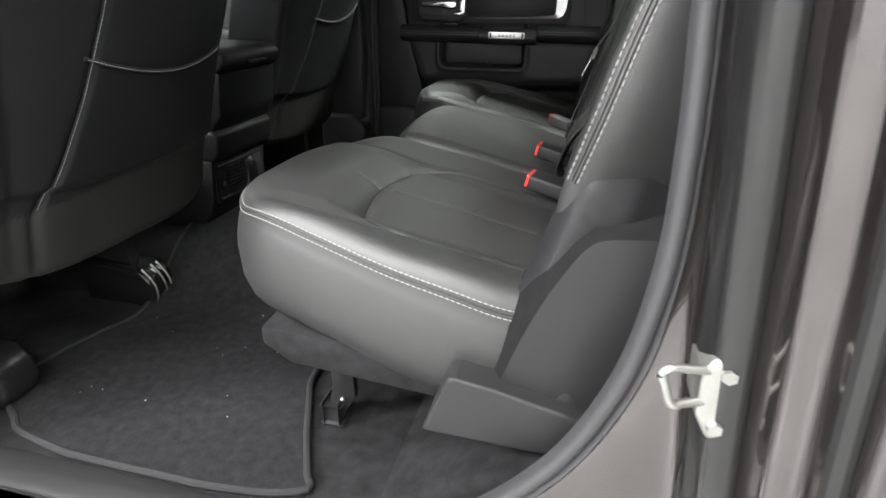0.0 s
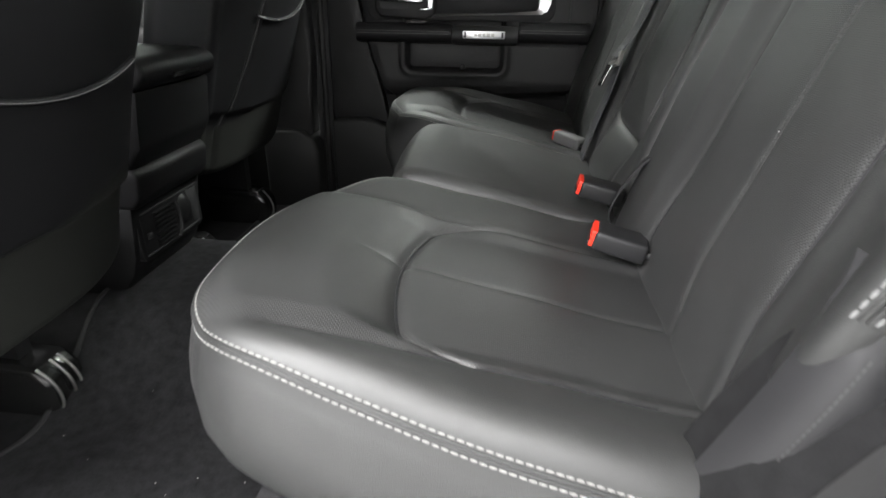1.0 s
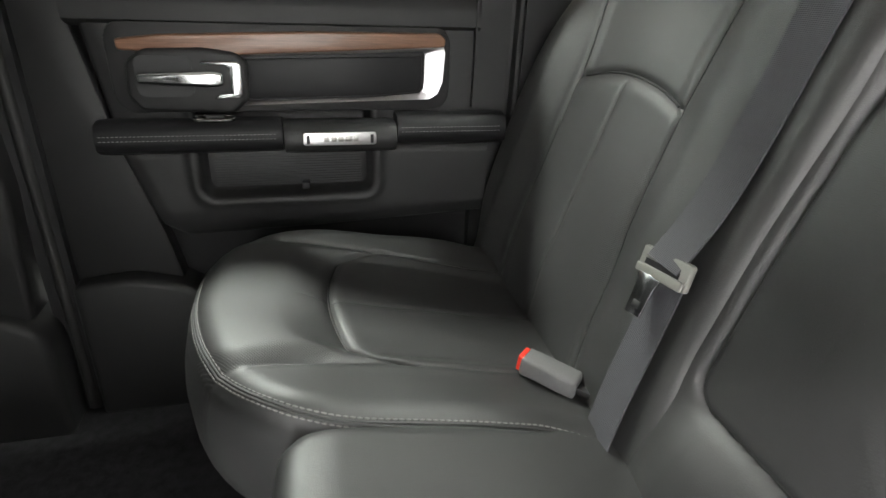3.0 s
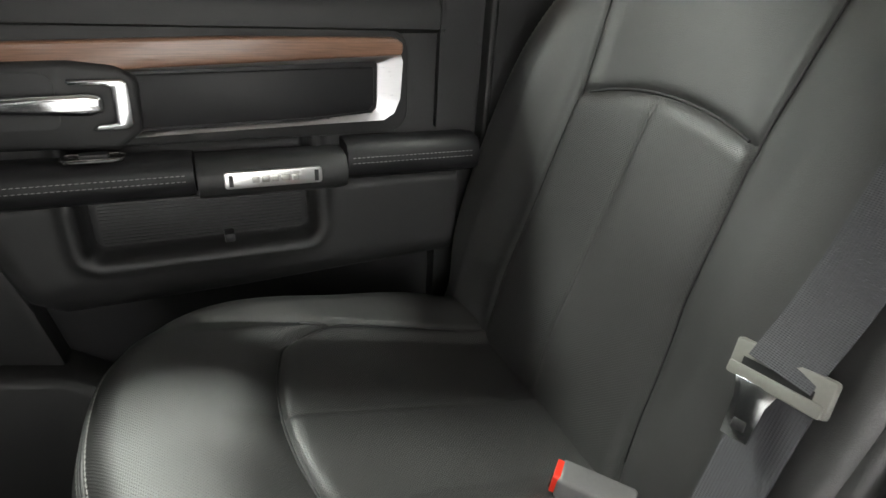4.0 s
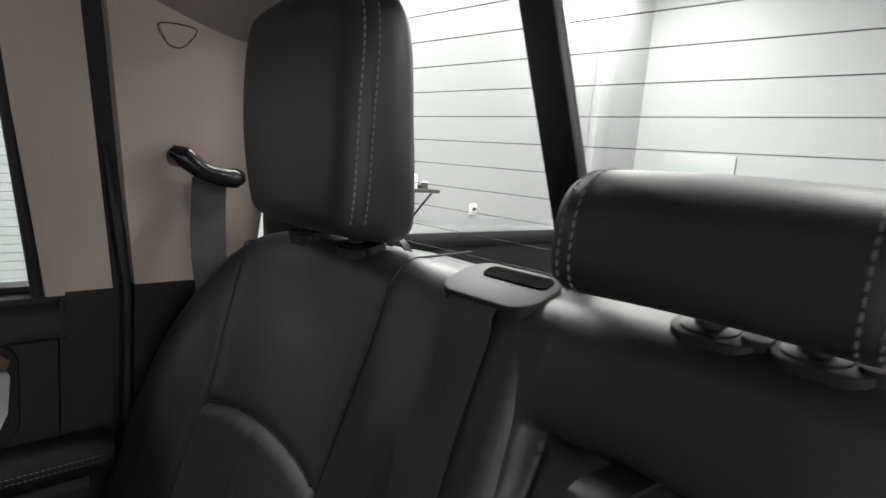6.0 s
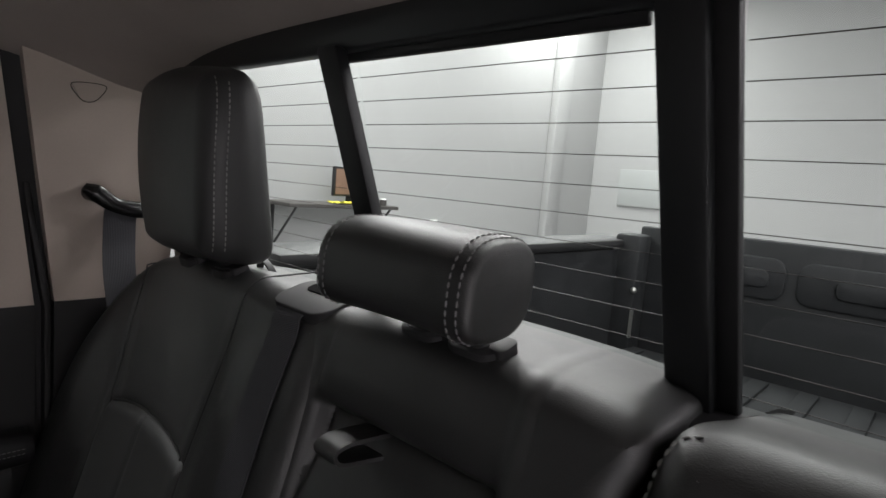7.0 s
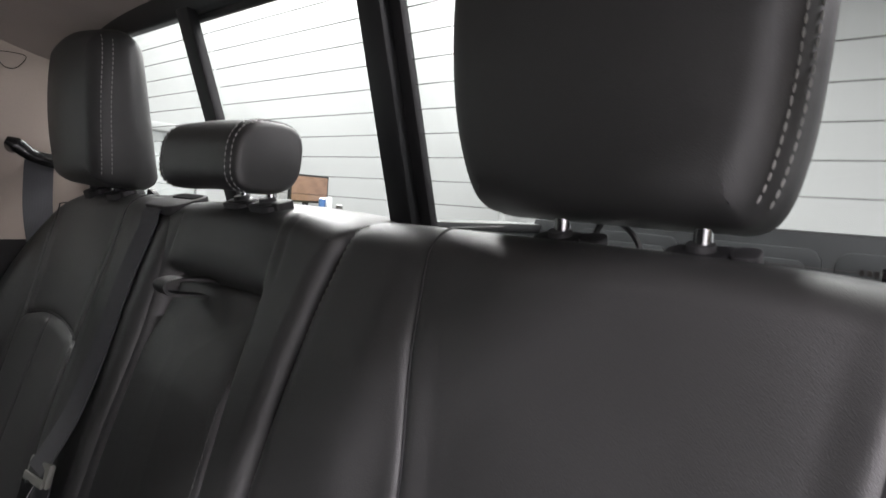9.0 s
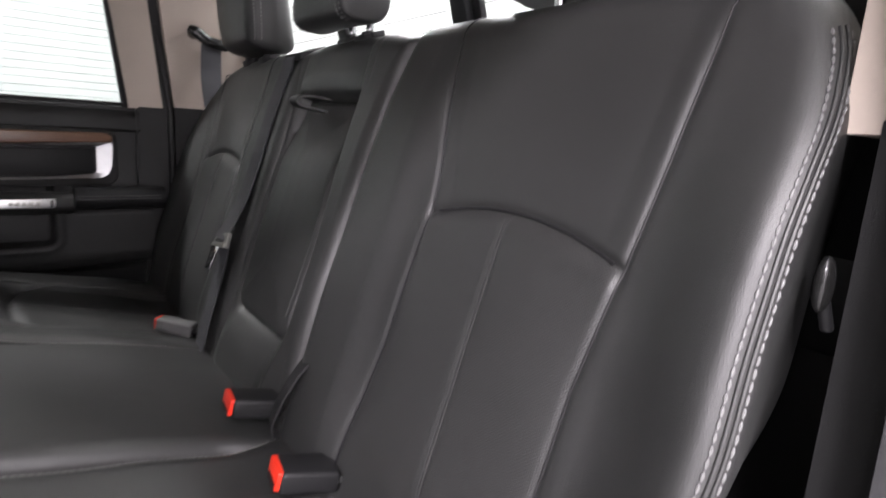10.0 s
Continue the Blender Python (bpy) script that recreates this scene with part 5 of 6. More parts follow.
        for i in range(len(depth) - 1):
            for k in range(len(height) - 1):
                faces.append((i * len(height) + k, i * len(height) + k + 1, (i + 1) * len(height) + k + 1, (i + 1) * len(height) + k))
        # Leather gusset in a deeper black, with its side's shade in the colour.
        part_data("shaded_gusset", grid, faces, PLASTIC_DARK, bk, "black leather gusset below the bolster, coloured darker for shade", smooth=60)
        run = [on_back(-0.6900 + 0.016 * float(step(-q_, -0.14, 0.05)), q_, 0.0125) for q_ in np.linspace(0.02, 0.148, 40)]
        stitches("stitching", [run], bk, pitch=0.0048, length=0.0040, r=0.0006, material=FAINT_THREAD, label="fine dark stitches along the gusset")


def panel_edge(y, q):
    """Signed distance to the rounded outline of the folding armrest panel: negative inside."""
    yc_ = np.interp(q, [0.10, 0.49], [0.0145, 0.0195])
    half = np.interp(q, [0.10, 0.49], [0.1105, 0.1050])
    r = np.where(q < 0.3, 0.030, 0.006)
    a, b = np.abs(y - yc_) - half + r, np.abs(q - 0.3005) - 0.1885 + r
    return np.hypot(np.maximum(a, 0), np.maximum(b, 0)) + np.minimum(np.maximum(a, b), 0) - r


def middle_back(y, q):
    d = panel_edge(y, q)
    inp = step(-d, -0.001, 0.005)
    c = -0.002 + 0.004 * step(y, 0.100, 0.170) + 0.006 * step(-y, 0.082, 0.100)
    low = np.clip((q + 0.03) / 0.138, 0, 1)
    c = c + 0.017 * np.sin(low * np.pi) ** 1.2 * (q < 0.108) * step(-np.abs(y - 0.010), -0.145, -0.080)
    c = c - inp * 0.022 * step(q, 0.36, 0.485) + inp * 0.010 * np.clip(-d / 0.09, 0, 1) ** 0.6
    c = c - 0.013 * np.exp(-np.sqrt(d * d + 4e-6) / 0.0042)
    seam = np.interp(q, [0.0, 0.40, 0.60], [-0.108, -0.112, -0.106])
    c = c + crease(y - seam, 0.003, 0.003) * step(q, 0.49, 0.52) + crease(y - 0.128, 0.003, 0.004) * step(q, 0.49, 0.52) * step(-q, -0.565, -0.545)
    c = c + 0.005 * step(q, 0.490, 0.525) * step(-np.abs(y - 0.02), -0.15, -0.05)
    return c + 0.0012 * np.sin(q * 24 + y * 15)


mb = thing("rear_seat", "black leather middle seat back with folding armrest panel", "seat back", "rear seat backs")
ctrl = [(-0.156, -0.06), (-0.152, 0.10), (-0.153, 0.25), (-0.156, 0.35), (-0.165, 0.44), (-0.175, 0.51), (-0.184, 0.540), (-0.176, 0.560), (-0.12, 0.569), (0.0, 0.572), (0.10, 0.570), (0.190, 0.562), (0.212, 0.545), (0.215, 0.40), (0.215, 0.15), (0.215, -0.06), (0.0, -0.06)]
ob, rings, sk = pad("backrest_pad", mb, raised(ctrl), middle_back, 0.024, [(0.02, 0.002), (0.08, 0.0), (0.125, -0.01)], BACK, LEATHER, n=640, k=140)
rows = []
for off in (-0.081, -0.089):
    rows.append([on_back(off, q_, float(middle_back(np.array([off]), np.array([q_]))[0]) + 0.0006) for q_ in np.linspace(0.15, 0.40, 60)])
stitches("stitching", rows, mb, pitch=0.0075, length=0.0055, r=0.0011, material=FAINT_THREAD, label="dark double stitches along the panel's edge")
# top shelf that joins the backs
part("top_shelf", boxed(0.11, 0.20, -0.64, 0.60, 0.87, 0.90, bevel=0.012, seg=3), PLASTIC_DARK, mb, "black cover behind the backrest tops")
# pull strap above the armrest panel
strap("pull_strap", [on_back(0.050, 0.488, -0.034), on_back(0.050, 0.484, -0.008), on_back(0.052, 0.476, 0.022), on_back(0.053, 0.467, 0.034), on_back(0.053, 0.459, 0.026), on_back(0.051, 0.462, 0.004), on_back(0.050, 0.468, -0.034)], (0, 1, 0), 0.028, 0.0035, LEATHER, mb, "folded black pull loop")
# slot plate from which the middle belt leaves
slot = thing("belt_slot", "grey plastic belt slot in the backrest top", "belt slot")
SLOPE = 0.33
tilted = Matrix.Translation((0.0725, 0.1935, 0.9185)) @ Matrix.Rotation(-math.atan(SLOPE), 4, "Y")
bezel = part("bezel", prism(rounded(-0.031, 0.029, -0.0485, 0.0485, 0.022, 10), -0.016, 0.0, bevel=0.004, seg=3, axis="z"), SLEEVE, slot)
# Flat dark plate stands for the shaded opening; no hole is cut.
mouth = part("slot_shade_plate", prism(rounded(0.004, 0.022, -0.040, 0.026, 0.007, 6), -0.004, 0.0012, axis="z"), SLOT_SHADE, bezel)
bezel.matrix_basis = tilted


# ---------------------------------------------------------------- headrests
def guide(x, y, z, parent, tilt=-16):
    """The oval plastic guide of a headrest post: a shallow dish, a collar round the post and a release knob at one end."""
    put = Matrix.Translation((x, y, z)) @ Matrix.Rotation(radians(tilt), 4, "Y")
    dish = part("guide_sleeve", prism(rounded(-0.020, 0.018, -0.027, 0.027, 0.017, 8), -0.016, 0.004, bevel=0.005, seg=3, axis="z"), SLEEVE, parent, "grey plastic guide sleeve")
    dish.matrix_basis = put
    part("seat_ring", prism(rounded(-0.015, 0.012, -0.014, 0.021, 0.012, 8), 0.0, 0.0055, bevel=0.002, axis="z"), PLASTIC_DARK, dish)
    bm = bmesh.new()
    bmesh.ops.create_cone(bm, cap_ends=True, segments=20, radius1=0.0105, radius2=0.009, depth=0.007, matrix=Matrix.Translation((0, 0.004, 0.006)))
    part("collar", bm, SLEEVE, dish)
    part("button", prism(rounded(-0.012, 0.012, -0.032, -0.015, 0.007), -0.008, 0.0065, bevel=0.004, seg=3, axis="z"), SLEEVE, dish)
    return dish


def roll_headrest():
    """The low middle headrest: a rounded section drawn across the cab, with flat ends."""
    hr = thing("headrest", "low roll-shaped black leather headrest", "headrest", "rear headrests")
    yc, half, xc, zc, hx, hz = 0.0215, 0.0895, 0.051, 0.974, 0.043, 0.040
    ang = np.linspace(0, 2 * np.pi, 72, endpoint=False)

    def section(u):
        e = max(0.0, (abs(u) - 0.80) / 0.20)
        k = 0.80 + 0.20 * math.sqrt(max(0.0, 1 - e ** 2))
        c, s = np.cos(ang), np.sin(ang)
        x = xc + hx * k * np.sign(c) * np.abs(c) ** 0.72 + 0.006 * s
        z = zc + hz * k * np.sign(s) * np.abs(s) ** 0.72 + 0.003 * (1 - u * u)
        return np.stack([x, np.full_like(x, yc + half * u), z], 1)

    us = np.r_[np.linspace(-1, -0.8, 10), np.linspace(-0.78, 0.78, 30), np.linspace(0.8, 1, 10)]
    rows = [section(u) for u in us]
    m, v, f = len(ang), np.concatenate(rows), []
    for i in range(len(us) - 1):
        for k in range(m):
            f.append((i * m + k, i * m + (k + 1) % m, (i + 1) * m + (k + 1) % m, (i + 1) * m + k))
    f += [tuple(range(m))[::-1], tuple((len(us) - 1) * m + k for k in range(m))]
    part_data("pad", v, [q[::-1] for q in f], LEATHER, hr, smooth=60)
    lines = []
    for u in (-0.90, -0.80, 0.90, 0.80):
        ring = section(u)
        cen = ring.mean(0)
        ring = cen + (ring - cen) * 1.012
        lines.append(np.roll(ring, 10, axis=0)[:62])
    stitches("stitching", lines, hr, pitch=0.0066, length=0.0046, r=0.0009, material=DARK_THREAD, label="light grey double stitches")
    for dy in (-0.026, 0.030):
        tube("post", [(0.078, dy, 0.95), (0.082, dy, 0.905)], 0.006, CHROME, hr, "chrome post")
        guide(0.077, dy - 0.004, 0.9225, hr)
    return hr


def headrest(yc, half, z0, z1, x0, depth, name, label, lean_x=0.0, post=0.050, post_base=0.917, roll=False, post_c=None, sides=(-1,), wedge=0.020):
    post_c = yc if post_c is None else post_c
    hr = thing("headrest", label, "headrest", "rear headrests")
    mid = (z0 + z1) / 2
    hh = (z1 - z0) / 2

    def face(a, b):
        u, w = (a - yc) / half, (b - mid) / hh
        return 0.012 * (1 - u ** 2) + 0.010 * (1 - w ** 2) + lean_x * w

    if roll:
        ctrl = [(yc - half, mid), (yc - half * 0.985, mid + hh * 0.72), (yc - half * 0.88, z1), (yc, z1 + 0.003), (yc + half * 0.88, z1), (yc + half * 0.985, mid + hh * 0.72), (yc + half, mid), (yc + half * 0.985, mid - hh * 0.75), (yc + half * 0.88, z0), (yc, z0 - 0.002), (yc - half * 0.88, z0), (yc - half * 0.985, mid - hh * 0.75)]
    else:
        ctrl = [(yc - half, mid + hh * 0.1), (yc - half * 0.985, mid + hh * 0.62), (yc - half * 0.86, mid + hh * 0.93), (yc - half * 0.5, z1), (yc, z1 + 0.004), (yc + half * 0.5, z1), (yc + half * 0.86, mid + hh * 0.93), (yc + half * 0.985, mid + hh * 0.62), (yc + half, mid + hh * 0.1), (yc + half * 0.95, mid - hh * 0.55), (yc + half * 0.82, mid - hh * 0.95), (yc + half * 0.55, z0), (yc, z0), (yc - half * 0.55, z0), (yc - half * 0.82, mid - hh * 0.95), (yc - half * 0.95, mid - hh * 0.55)]
    rad = 0.034 if roll else 0.028
    ob, rings, sk = pad("pad", hr, ctrl, face, rad, [(0.008, 0.002), (depth * 0.3, 0.003), (depth * 0.6, 0.002), (depth * 0.85, -0.006), (depth, -0.018)], ((x0, 0, 0), (0, 1, 0), (0, 0, 1), (-1, 0, 0), (1, 0, 0)), LEATHER, n=240, k=36, cap=True)
    for vert in ob.data.vertices:
        w = (vert.co.z - mid) / hh
        vert.co.x -= wedge * w * min(1.0, max(0.0, (vert.co.x - x0 - lean_x * w) / depth))
    lines = []
    for s in sides:
        for ring in (rings[-4], rings[-2]):
            run = np.array(sorted([p for p in ring if (p[1] - yc) * s > half * 0.7 and z0 + 0.015 < p[2] < z1 - 0.012], key=lambda p: p[2]))
            lines.append(run + np.array((-0.0006, s * 0.0006, 0)))
    stitches("stitching", lines, hr, pitch=0.0070, length=0.0050, r=0.0010, label="light grey double stitches")
    for dy in (-post, post):
        xp = max(0.072, x0 + depth * 0.7)
        tube("post", [(xp, post_c + dy, z0 + 0.02), (xp + 0.004, post_c + dy, post_base - 0.01)], 0.0065, CHROME, hr, "chrome post")
        guide(xp + 0.001, post_c + dy - 0.004, max(post_base, 0.917), hr)
    return hr


headrest(-0.421, 0.126, 0.936, 1.166, 0.060, 0.062, "near", "tall black leather headrest on chrome posts", lean_x=0.012, post_c=-0.438, post=0.052, wedge=0.012)
headrest(0.438, 0.114, 0.928, 1.163, 0.022, 0.054, "far", "tall black leather headrest with grey stitching", post_base=0.911, lean_x=0.004, wedge=0.016)
roll_headrest()
# loose release straps behind the headrests
for yc, low in ((-0.030, 0.016), (-0.402, 0.0), (0.400, 0.010)):
    st = thing("release_strap", "black looped webbing strap behind a headrest", "strap")
    strap("loop", [(0.122, yc, 0.900), (0.122, yc - 0.003, 0.922 - low), (0.118, yc - 0.014, 0.936 - low), (0.118, yc - 0.030, 0.932 - low), (0.122, yc - 0.040, 0.918 - low), (0.124, yc - 0.042, 0.890)], (1, 0.1, 0), 0.010, 0.002, PLASTIC_DARK, st)

# ---------------------------------------------------------------- belts and buckles
belt = thing("seat_belt", "black middle seat belt hanging down the backrest", "seat belt", "seat belts")


def over_back(y, q, lift):
    c = float(outboard_back(np.array([y]), np.array([q]))[0])
    return on_back(y, q, c + lift)


yb = 0.195
pts = [np.array((x_, yb + 0.002, z_)) for x_, z_ in ((0.0700, 0.9020), (0.0580, 0.9050), (0.0480, 0.9055), (0.0400, 0.9000))]
pts += [over_back(yb, q, l) for q, l in ((0.535, 0.004), (0.50, 0.003), (0.45, 0.003), (0.35, 0.004), (0.27, 0.009), (0.207, 0.0235))]
strap("webbing", pts, (0, 1, 0), 0.048, 0.0016, WEB, belt, n=80)
pts = [over_back(0.190, 0.205, 0.012), over_back(0.190, 0.14, 0.008), over_back(0.185, 0.06, 0.010), over_back(0.180, 0.0, 0.012), over_back(0.180, -0.05, 0.0)]
strap("lap_webbing", pts, (0, 1, 0), 0.046, 0.0016, WEB, belt, n=50)
o = over_back(0.196, 0.205, 0.017)
latch = part("latch_plate", boxed(-0.004, 0.004, -0.038, 0.038, -0.014, 0.014, bevel=0.003, seg=2), LATCH, belt, "grey plastic latch housing")
part("latch_lip", boxed(-0.007, -0.003, -0.036, 0.036, -0.014, -0.004, bevel=0.002, seg=2), LATCH, latch)
part("belt_slot_mouth", boxed(-0.0045, -0.003, -0.027, 0.027, -0.004, 0.002), PLASTIC_DARK, latch)
latch.matrix_basis = Matrix.Translation(o) @ Matrix.Rotation(radians(-9), 4, "X") @ Matrix.Rotation(radians(17), 4, "Y")
tg = bmesh.new()
prism([(-0.016, 0.0), (0.016, 0.0), (0.0115, -0.014), (0.010, -0.043), (-0.010, -0.043), (-0.0115, -0.014)], -0.0015, 0.0015, bevel=0.0006, axis="x", bm=tg)
tongue = part("tongue", tg, CHROME, latch, "bright steel tongue")
tongue.location = (-0.006, 0.009, -0.012)
tongue.rotation_euler = (radians(0), radians(6), radians(10))
hole = part("tongue_hole", boxed(-0.0022, 0.0022, -0.005, 0.005, -0.036, -0.028, bevel=0.001), PLASTIC_DARK, latch)
hole.location = tongue.location
hole.rotation_euler = tongue.rotation_euler

side_belt = thing("seat_belt", "black shoulder belt in its guide on the beige pillar", "seat belt", "seat belts")
gx = 0.040
strap("webbing", [(gx, 0.690, 0.962), (gx - 0.002, 0.688, 0.93), (gx - 0.005, 0.676, 0.87), (gx + 0.0, 0.668, 0.81), (gx + 0.02, 0.664, 0.70)], (1, 0.02, 0.06), 0.048, 0.0016, WEB, side_belt)
gd = tube("belt_guide", spline([(-0.012, 0.690, 0.996), (0.004, 0.684, 0.988), (0.027, 0.680, 0.972), (0.057, 0.678, 0.965), (0.082, 0.682, 0.966)], 30), np.interp(np.linspace(0, 1, 30), [0, 0.15, 0.5, 0.9, 1], [0.007, 0.012, 0.010, 0.012, 0.008]), GLOSS_BLACK, side_belt, "black plastic belt guide", squash=1.2)
bm = bmesh.new()
bmesh.ops.create_cone(bm, cap_ends=True, segments=20, radius1=0.014, radius2=0.012, depth=0.03, matrix=Matrix.Translation((0.004, 0.698, 0.988)) @ Matrix.Rotation(radians(90), 4, "X"))
part("pivot", bm, GLOSS_BLACK, gd)


def buckle(at, yaw, pitch, mat, label, stubby=True):
    b = thing("belt_buckle", label, "buckle", "belt buckles")
    L_, W, H = (0.066, 0.046, 0.026) if stubby else (0.072, 0.030, 0.026)
    part("housing", boxed(-L_ / 2, L_ / 2, -W / 2, W / 2, -H / 2, H / 2, bevel=0.005, seg=3), mat, b)
    btn = part("release_button", prism(rounded(-W / 2 + 0.003, W / 2 - 0.003, -H / 2 + 0.003, H / 2 - 0.001, 0.003), -L_ / 2 - 0.004, -L_ / 2 + 0.006, bevel=0.0015, axis="x"), RED, b, "red release button")
    part("slot", boxed(-L_ / 2 - 0.0055, -L_ / 2 - 0.001, -W / 2 + 0.009, W / 2 - 0.009, -H / 2 + 0.003, -H / 2 + 0.009), PLASTIC_DARK, btn)
    part("stalk", boxed(L_ / 2 - 0.004, L_ / 2 + 0.05, -W / 2 + 0.006, W / 2 - 0.006, -0.006, 0.004, bevel=0.003), PLASTIC_DARK, b)
    b.matrix_basis = Matrix.Translation(at) @ Matrix.Rotation(radians(yaw), 4, "Z") @ Matrix.Rotation(radians(pitch), 4, "Y")
    return b


buckle((-0.136, -0.296, 0.404), -10, 12, PLASTIC_DARK, "black belt buckle with red button by the crease")
buckle((-0.137, -0.131, 0.416), -6, 12, PLASTIC_DARK, "black belt buckle with red button on the middle seat")
buckle((-0.146, 0.274, 0.396), -46, 6, GREY_BUCKLE, "grey belt buckle lying with its red end forward", stubby=False)
webl = thing("belt_strap", "black buckle strap rising from the seat crease", "belt strap")
strap("webbing", [(-0.112, -0.156, 0.366), (-0.126, -0.163, 0.395), (-0.120, -0.172, 0.428), (-0.106, -0.182, 0.462), (-0.084, -0.186, 0.488), (-0.050, -0.184, 0.500)], (0.3, 0.95, 0), 0.030, 0.003, BLACK_WEB, webl)

# recliner knob in the gap beside the near backrest
bm = bmesh.new()
bmesh.ops.create_uvsphere(bm, u_segments=16, v_segments=10, radius=1, matrix=Matrix.Translation((0.017, -0.705, 0.709)) @ Matrix.Diagonal((0.008, 0.006, 0.018, 1)))
knob = part("release_knob", bm, GLOSS_BLACK, bk, "small black release knob")
tube("stem", [(0.018, -0.706, 0.70), (0.028, -0.708, 0.68)], 0.004, PLASTIC_DARK, knob)

# ---------------------------------------------------------------- floor mat
fm = thing("floor_mat", "one-piece charcoal carpet floor mat draped over the hump", "floor mat")
FRONT_EDGE = [(-0.730, -0.80), (-0.715, -0.90), (-0.67, -0.975), (-0.60, -1.045), (-0.50, -1.025), (-0.37, -0.985), (-0.25, -0.99), (-0.10, -1.01), (0.10, -1.01), (0.25, -1.005), (0.40, -1.0), (0.66, -1.005), (0.725, -0.98), (0.745, -0.90)]
BACK_EDGE = [(-0.730, -0.56), (-0.715, -0.425), (-0.700, -0.415), (-0.60, -0.466), (-0.48, -0.518), (-0.40, -0.53), (-0.26, -0.51), (0.26, -0.51), (0.40, -0.53), (0.60, -0.50), (0.70, -0.47), (0.745, -0.52)]
rows_y = np.r_[np.linspace(-0.730, -0.60, 14), np.linspace(-0.58, 0.62, 61), np.linspace(0.64, 0.745, 12)]
v, f, nx = [], [], 26
for y in rows_y:
    xa, xb = (float(np.interp(y, [p[0] for p in e], [p[1] for p in e])) for e in (FRONT_EDGE, BACK_EDGE))
    for t in np.linspace(0, 1, nx):
        x = xa + (xb - xa) * t
        v.append((x, y, floor_z(y) + 0.011 + 0.003 * noise.noise(Vector((x * 8, y * 8, 0)))))
for i in range(len(rows_y) - 1):
    for k in range(nx - 1):
        a = i * nx + k
        f.append((a, a + 1, a + nx + 1, a + nx))
under = [(x, y, z - 0.009) for x, y, z in v]
q = len(v)
part_data("carpet_sheet", v + under, f + [tuple(q + k for k in g[::-1]) for g in f], MAT_PILE, fm)
m = len(rows_y)
rim = [v[i * nx] for i in range(m)] + [v[(m - 1) * nx + k] for k in range(1, nx - 1)] + [v[i * nx + nx - 1] for i in range(m - 1, -1, -1)] + [v[k] for k in range(nx - 2, 0, -1)]
tube("binding", spline([(x, y, z - 0.002) for x, y, z in rim[::2]], 420, closed=True), 0.006, BINDING, fm, "stitched edge binding", closed=True, seg=8)


# ---------------------------------------------------------------- front seats
def pipe_offset(q):
    """Sideways place of the slanting piped seam on a front seat's back."""
    return np.interp(q, [0.0, 0.08, 0.175, 0.285, 0.5], [-0.190, -0.155, -0.122, -0.093, -0.050])


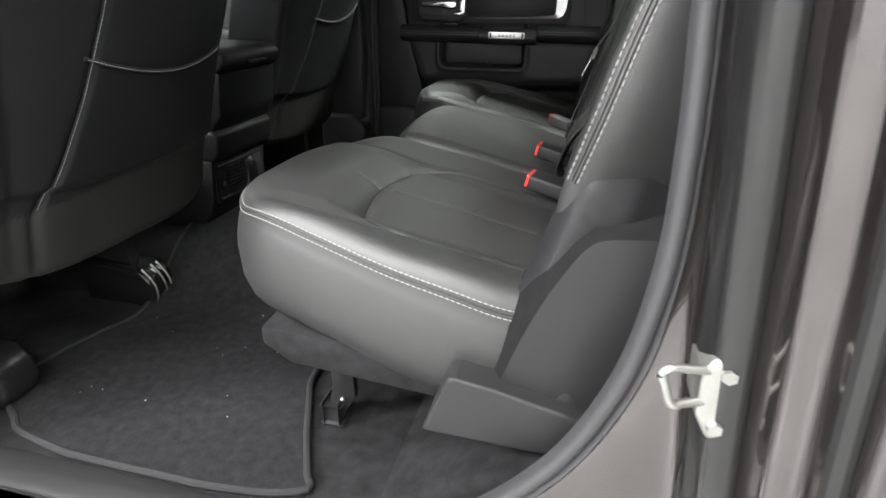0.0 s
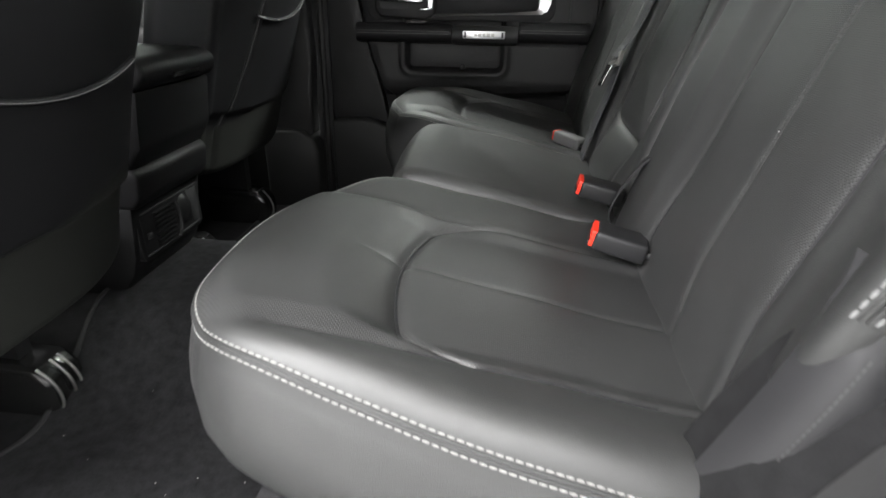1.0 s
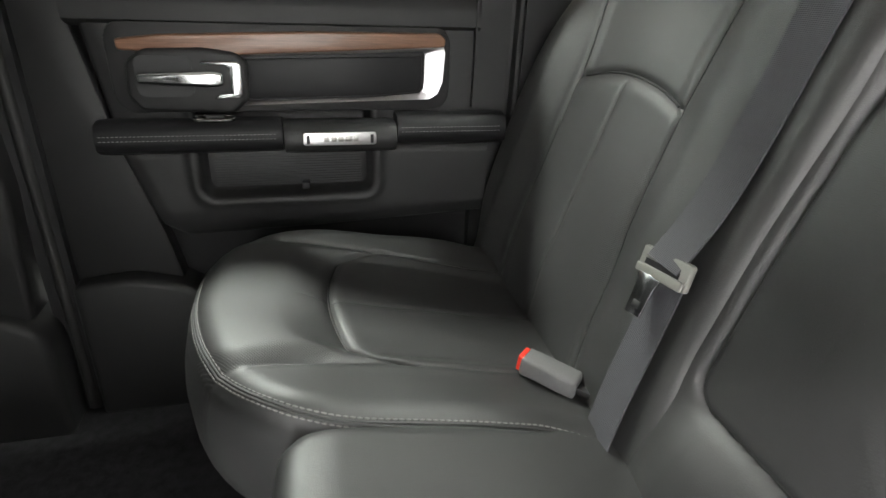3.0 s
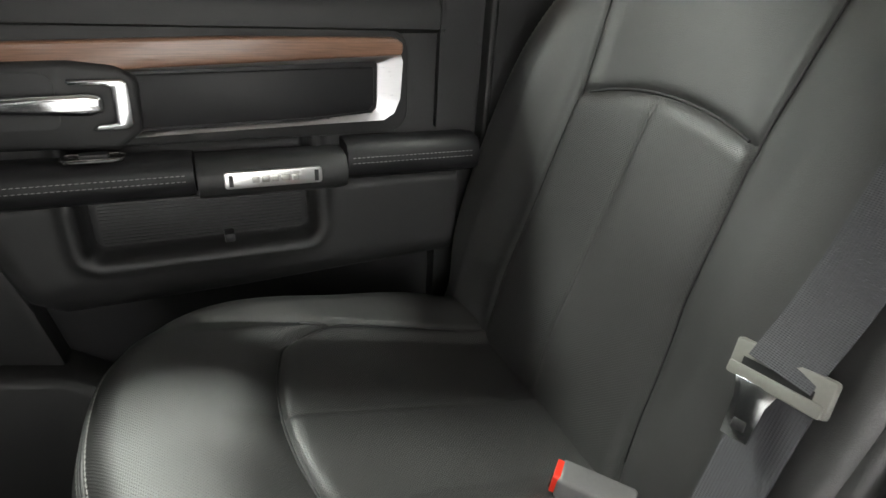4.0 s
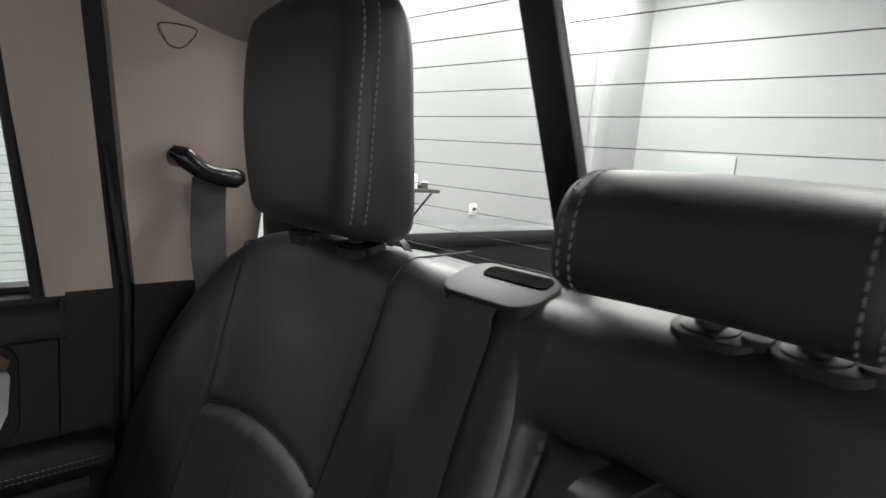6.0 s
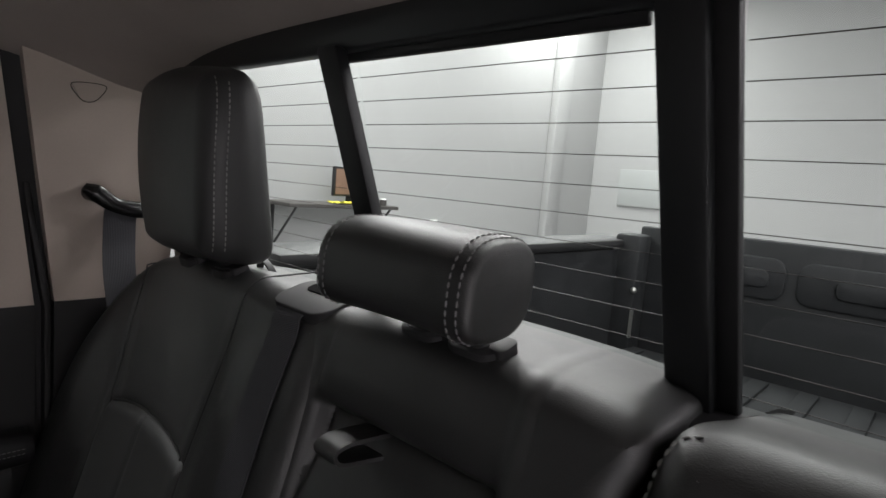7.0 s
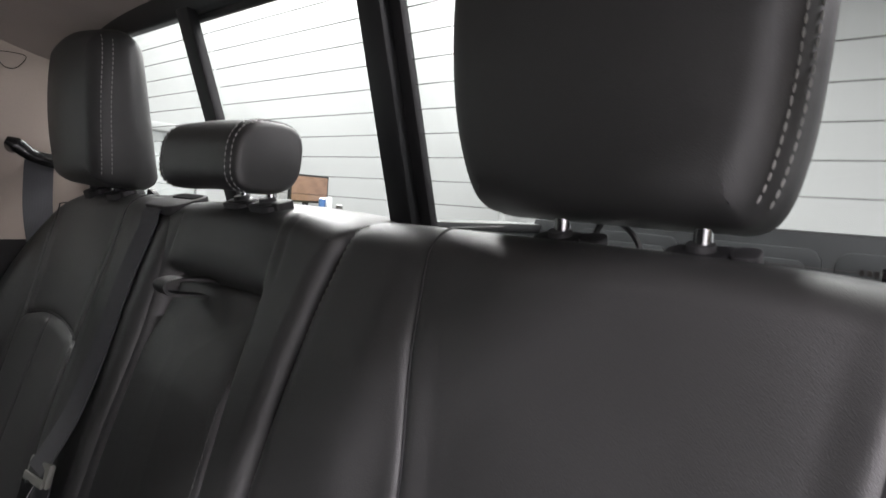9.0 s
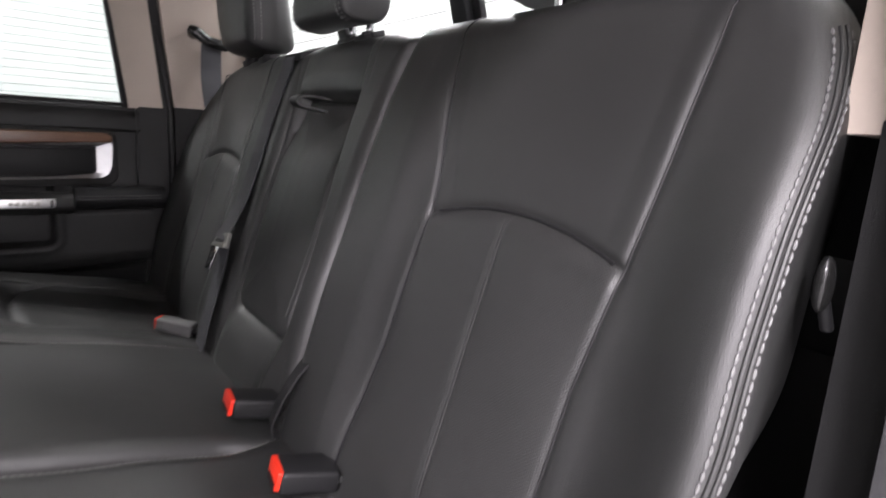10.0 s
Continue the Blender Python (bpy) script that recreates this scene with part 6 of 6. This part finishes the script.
def front_seat(yc, label, xs=-0.83, hem_lift=0.0):
    fs = thing("front_seat", label, "car seat", "front seats")
    sl = 0.28
    fr = ((xs, 0, 0.40), (0, 1, 0), (sl / math.hypot(1, sl), 0, 1 / math.hypot(1, sl)), (1, 0, -sl), (-1, 0, 0))

    def face(y, q):
        u = (y - yc) / 0.22
        c = 0.030 * (1 - np.minimum(1, np.abs(u)) ** 2.5)
        c = c + groove(y - (yc + pipe_offset(q)), 0.006, 0.006)
        low = step(-q, -0.045, -0.035)
        c = c - 0.010 * low
        return c

    ctrl = [(yc - 0.236, -0.098), (yc - 0.250, 0.0), (yc - 0.252, 0.15), (yc - 0.255, 0.30), (yc - 0.240, 0.45), (yc - 0.20, 0.54), (yc, 0.57), (yc + 0.20, 0.54), (yc + 0.235, 0.45), (yc + 0.245, 0.30), (yc + 0.225, 0.15), (yc + 0.222, 0.0), (yc + 0.214, -0.098), (yc, -0.103)]

    def low_pick(y, q):
        return q < 0.04 + 0.16 * (y - yc)

    ob, rings, sk = pad("backrest", fs, ctrl, face, 0.022, [(0.02, 0.003), (0.08, 0.003), (0.12, -0.01), (0.14, -0.03)], fr, [SEAT_BACK, PLASTIC_LOW], low_pick, n=260, k=50, cap=True)
    o, A, B, C, S = (np.array(w, float) for w in fr)

    def at(y, q, lift):
        return o + y * A + q * B + (float(face(np.array([y]), np.array([q]))[0]) + lift) * C

    hem = [at(yc - 0.125 + 0.315 * t, 0.228 + hem_lift * (0.5 + t) - 0.024 * math.sin(math.pi * t) - 0.012 * t, 0.003) for t in np.linspace(0, 1, 40)]
    tube("pocket_hem", hem, 0.0035, SEAT_BACK, fs, "piped hem of the map pocket", seg=8)
    stitches("stitching", [np.array(hem) + C * 0.004], fs, pitch=0.006, length=0.0055, r=0.0009, material=DARK_THREAD)
    seam = [at(yc + float(pipe_offset(q)), q, 0.003) for q in np.linspace(0.012, 0.50, 40)]
    tube("piping", seam, 0.0022, SEAT_BACK, fs, "vertical piped seam", seg=8)
    stitches("stitching", [np.array(seam) + C * 0.002], fs, pitch=0.006, length=0.0055, r=0.0008, material=DARK_THREAD)
    # seat base and slide rails
    part("seat_base", boxed(-1.42, xs - 0.12, yc - 0.22, yc + 0.22, 0.27, 0.42, bevel=0.04, seg=3), SEAT_BACK, fs)
    for dy in (-0.19, 0.165):
        rail = part("slide_rail", boxed(-1.38, -0.985, yc + dy - 0.022, yc + dy + 0.022, FLOOR, 0.135, bevel=0.008), PLASTIC_DARK, fs, "black slide rail")
        part("riser", boxed(-1.30, -1.03, yc + dy - 0.014, yc + dy + 0.014, 0.13, 0.26), PLASTIC_DARK, fs)
        part("rail_cover", prism([(-1.15, FLOOR), (-0.985, FLOOR), (-0.966, 0.075), (-0.970, 0.118), (-0.995, 0.145), (-1.15, 0.152)], yc + dy - 0.035, yc + dy + 0.040, bevel=0.012, seg=3), GLOSS_BLACK, fs, "glossy black rail end cover")
        for off in ((0.0,) if yc > 0 else (-0.022, 0.006, 0.022) if dy > 0 else ()):
            y_ = yc + dy + off - 0.008
            tube("spring_wire", spline([(-0.985, y_ - 0.004, 0.146), (-0.970, y_, 0.124), (-0.9615, y_ + 0.002, 0.100), (-0.9640, y_ + 0.004, 0.076), (-0.976, y_ + 0.006, 0.056)], 20), 0.0022, ZINC, rail, "bright steel spring wire")
    return fs


front_seat(-0.455, "black front seat back with map pocket and light piping")
front_seat(0.395, "black front passenger seat back with map pocket", -0.915, 0.045)

# ---------------------------------------------------------------- console between the front seats
con = thing("centre_console", "black centre console with padded lid and rear air vents", "console")
lid = prism([(-1.42, 0.545), (-0.865, 0.535), (-0.850, 0.552), (-0.852, 0.572), (-0.872, 0.585), (-1.42, 0.595)], -0.115, 0.125, bevel=0.014, seg=4)
part("lid", lid, CONSOLE_BLACK, con, "padded black lid")
part("lid_latch", boxed(-0.852, -0.846, -0.03, 0.05, 0.548, 0.556, bevel=0.002), GLOSS_BLACK, con)
part("upper_body", prism([(-1.42, 0.40), (-0.912, 0.40), (-0.884, 0.44), (-0.872, 0.535), (-1.42, 0.538)], -0.110, 0.130, bevel=0.010, seg=2), CONSOLE_BLACK, con)
part("step", prism([(-1.42, 0.345), (-0.918, 0.330), (-0.904, 0.350), (-0.898, 0.392), (-0.910, 0.405), (-1.42, 0.41)], -0.112, 0.128, bevel=0.010, seg=3), CONSOLE_BLACK, con)
part("lower_body", prism([(-1.42, 0.14), (-0.995, 0.14), (-0.948, 0.200), (-0.938, 0.235), (-0.925, 0.335), (-1.42, 0.34)], -0.110, 0.126, bevel=0.010), CONSOLE_BLACK, con)
VX = -0.932
vent = part("vent_frame", prism(rounded(-0.098, 0.116, 0.222, 0.325, 0.012), VX - 0.010, VX + 0.002, bevel=0.003, axis="x"), CONSOLE_BLACK, con, "rear air vent panel")
part("vent_mouth", prism(rounded(-0.088, 0.106, 0.231, 0.316, 0.010), VX + 0.0005, VX + 0.0035, axis="x"), CONSOLE_BLACK, vent)
for a, b, c, d in ((-0.086, 0.104, 0.312, 0.316), (-0.086, 0.104, 0.231, 0.235)):
    part("vent_lip", boxed(VX, VX + 0.006, a, b, c, d, bevel=0.001), SLEEVE, vent, "grey rim of the vent")
for i in range(8):
    part("vent_slat", boxed(VX + 0.002, VX + 0.010, -0.050, 0.012, 0.240 + i * 0.009, 0.2425 + i * 0.009), CONSOLE_BLACK, vent)
tube("vent_thumb", [(VX + 0.012, 0.006 + 0.016 * math.cos(a), 0.272 + 0.038 * math.sin(a)) for a in np.linspace(-1.4, 1.4, 16)], 0.0030, SLEEVE, vent)
bm = bmesh.new()
bmesh.ops.create_uvsphere(bm, u_segments=20, v_segments=10, radius=1, matrix=Matrix.Translation((VX, 0.050, 0.276)) @ Matrix.Diagonal((0.014, 0.026, 0.034, 1)))
part("vent_ball", bm, CONSOLE_BLACK, vent)
part("vent_flap", prism([(0.078, 0.240), (0.102, 0.236), (0.102, 0.310), (0.062, 0.310)], VX + 0.002, VX + 0.006, bevel=0.002, axis="x"), SLEEVE, vent, "grey closing flap")
part("vent_dial", boxed(VX + 0.002, VX + 0.009, -0.078, -0.066, 0.262, 0.274, bevel=0.003), SLEEVE, vent)

# lint and specks on the near mat
lint = thing("lint", "scattered pale lint on the floor mat", "lint", kind="stuff")
v, f = [], []
rnd = random.Random(4)
for i in range(18):
    x, y = rnd.uniform(-0.95, -0.56), rnd.uniform(-0.64, -0.2)
    s = rnd.uniform(0.0004, 0.0011)
    o = len(v)
    h = floor_z(y) + 0.0135
    v += [(x - s, y - s, h), (x + s, y - s, h), (x + s, y + s, h), (x - s, y + s, h), (x, y, h + s)]
    f += [(o, o + 1, o + 4), (o + 1, o + 2, o + 4), (o + 2, o + 3, o + 4), (o + 3, o, o + 4)]
part_data("specks", v, f, WHITE, lint)
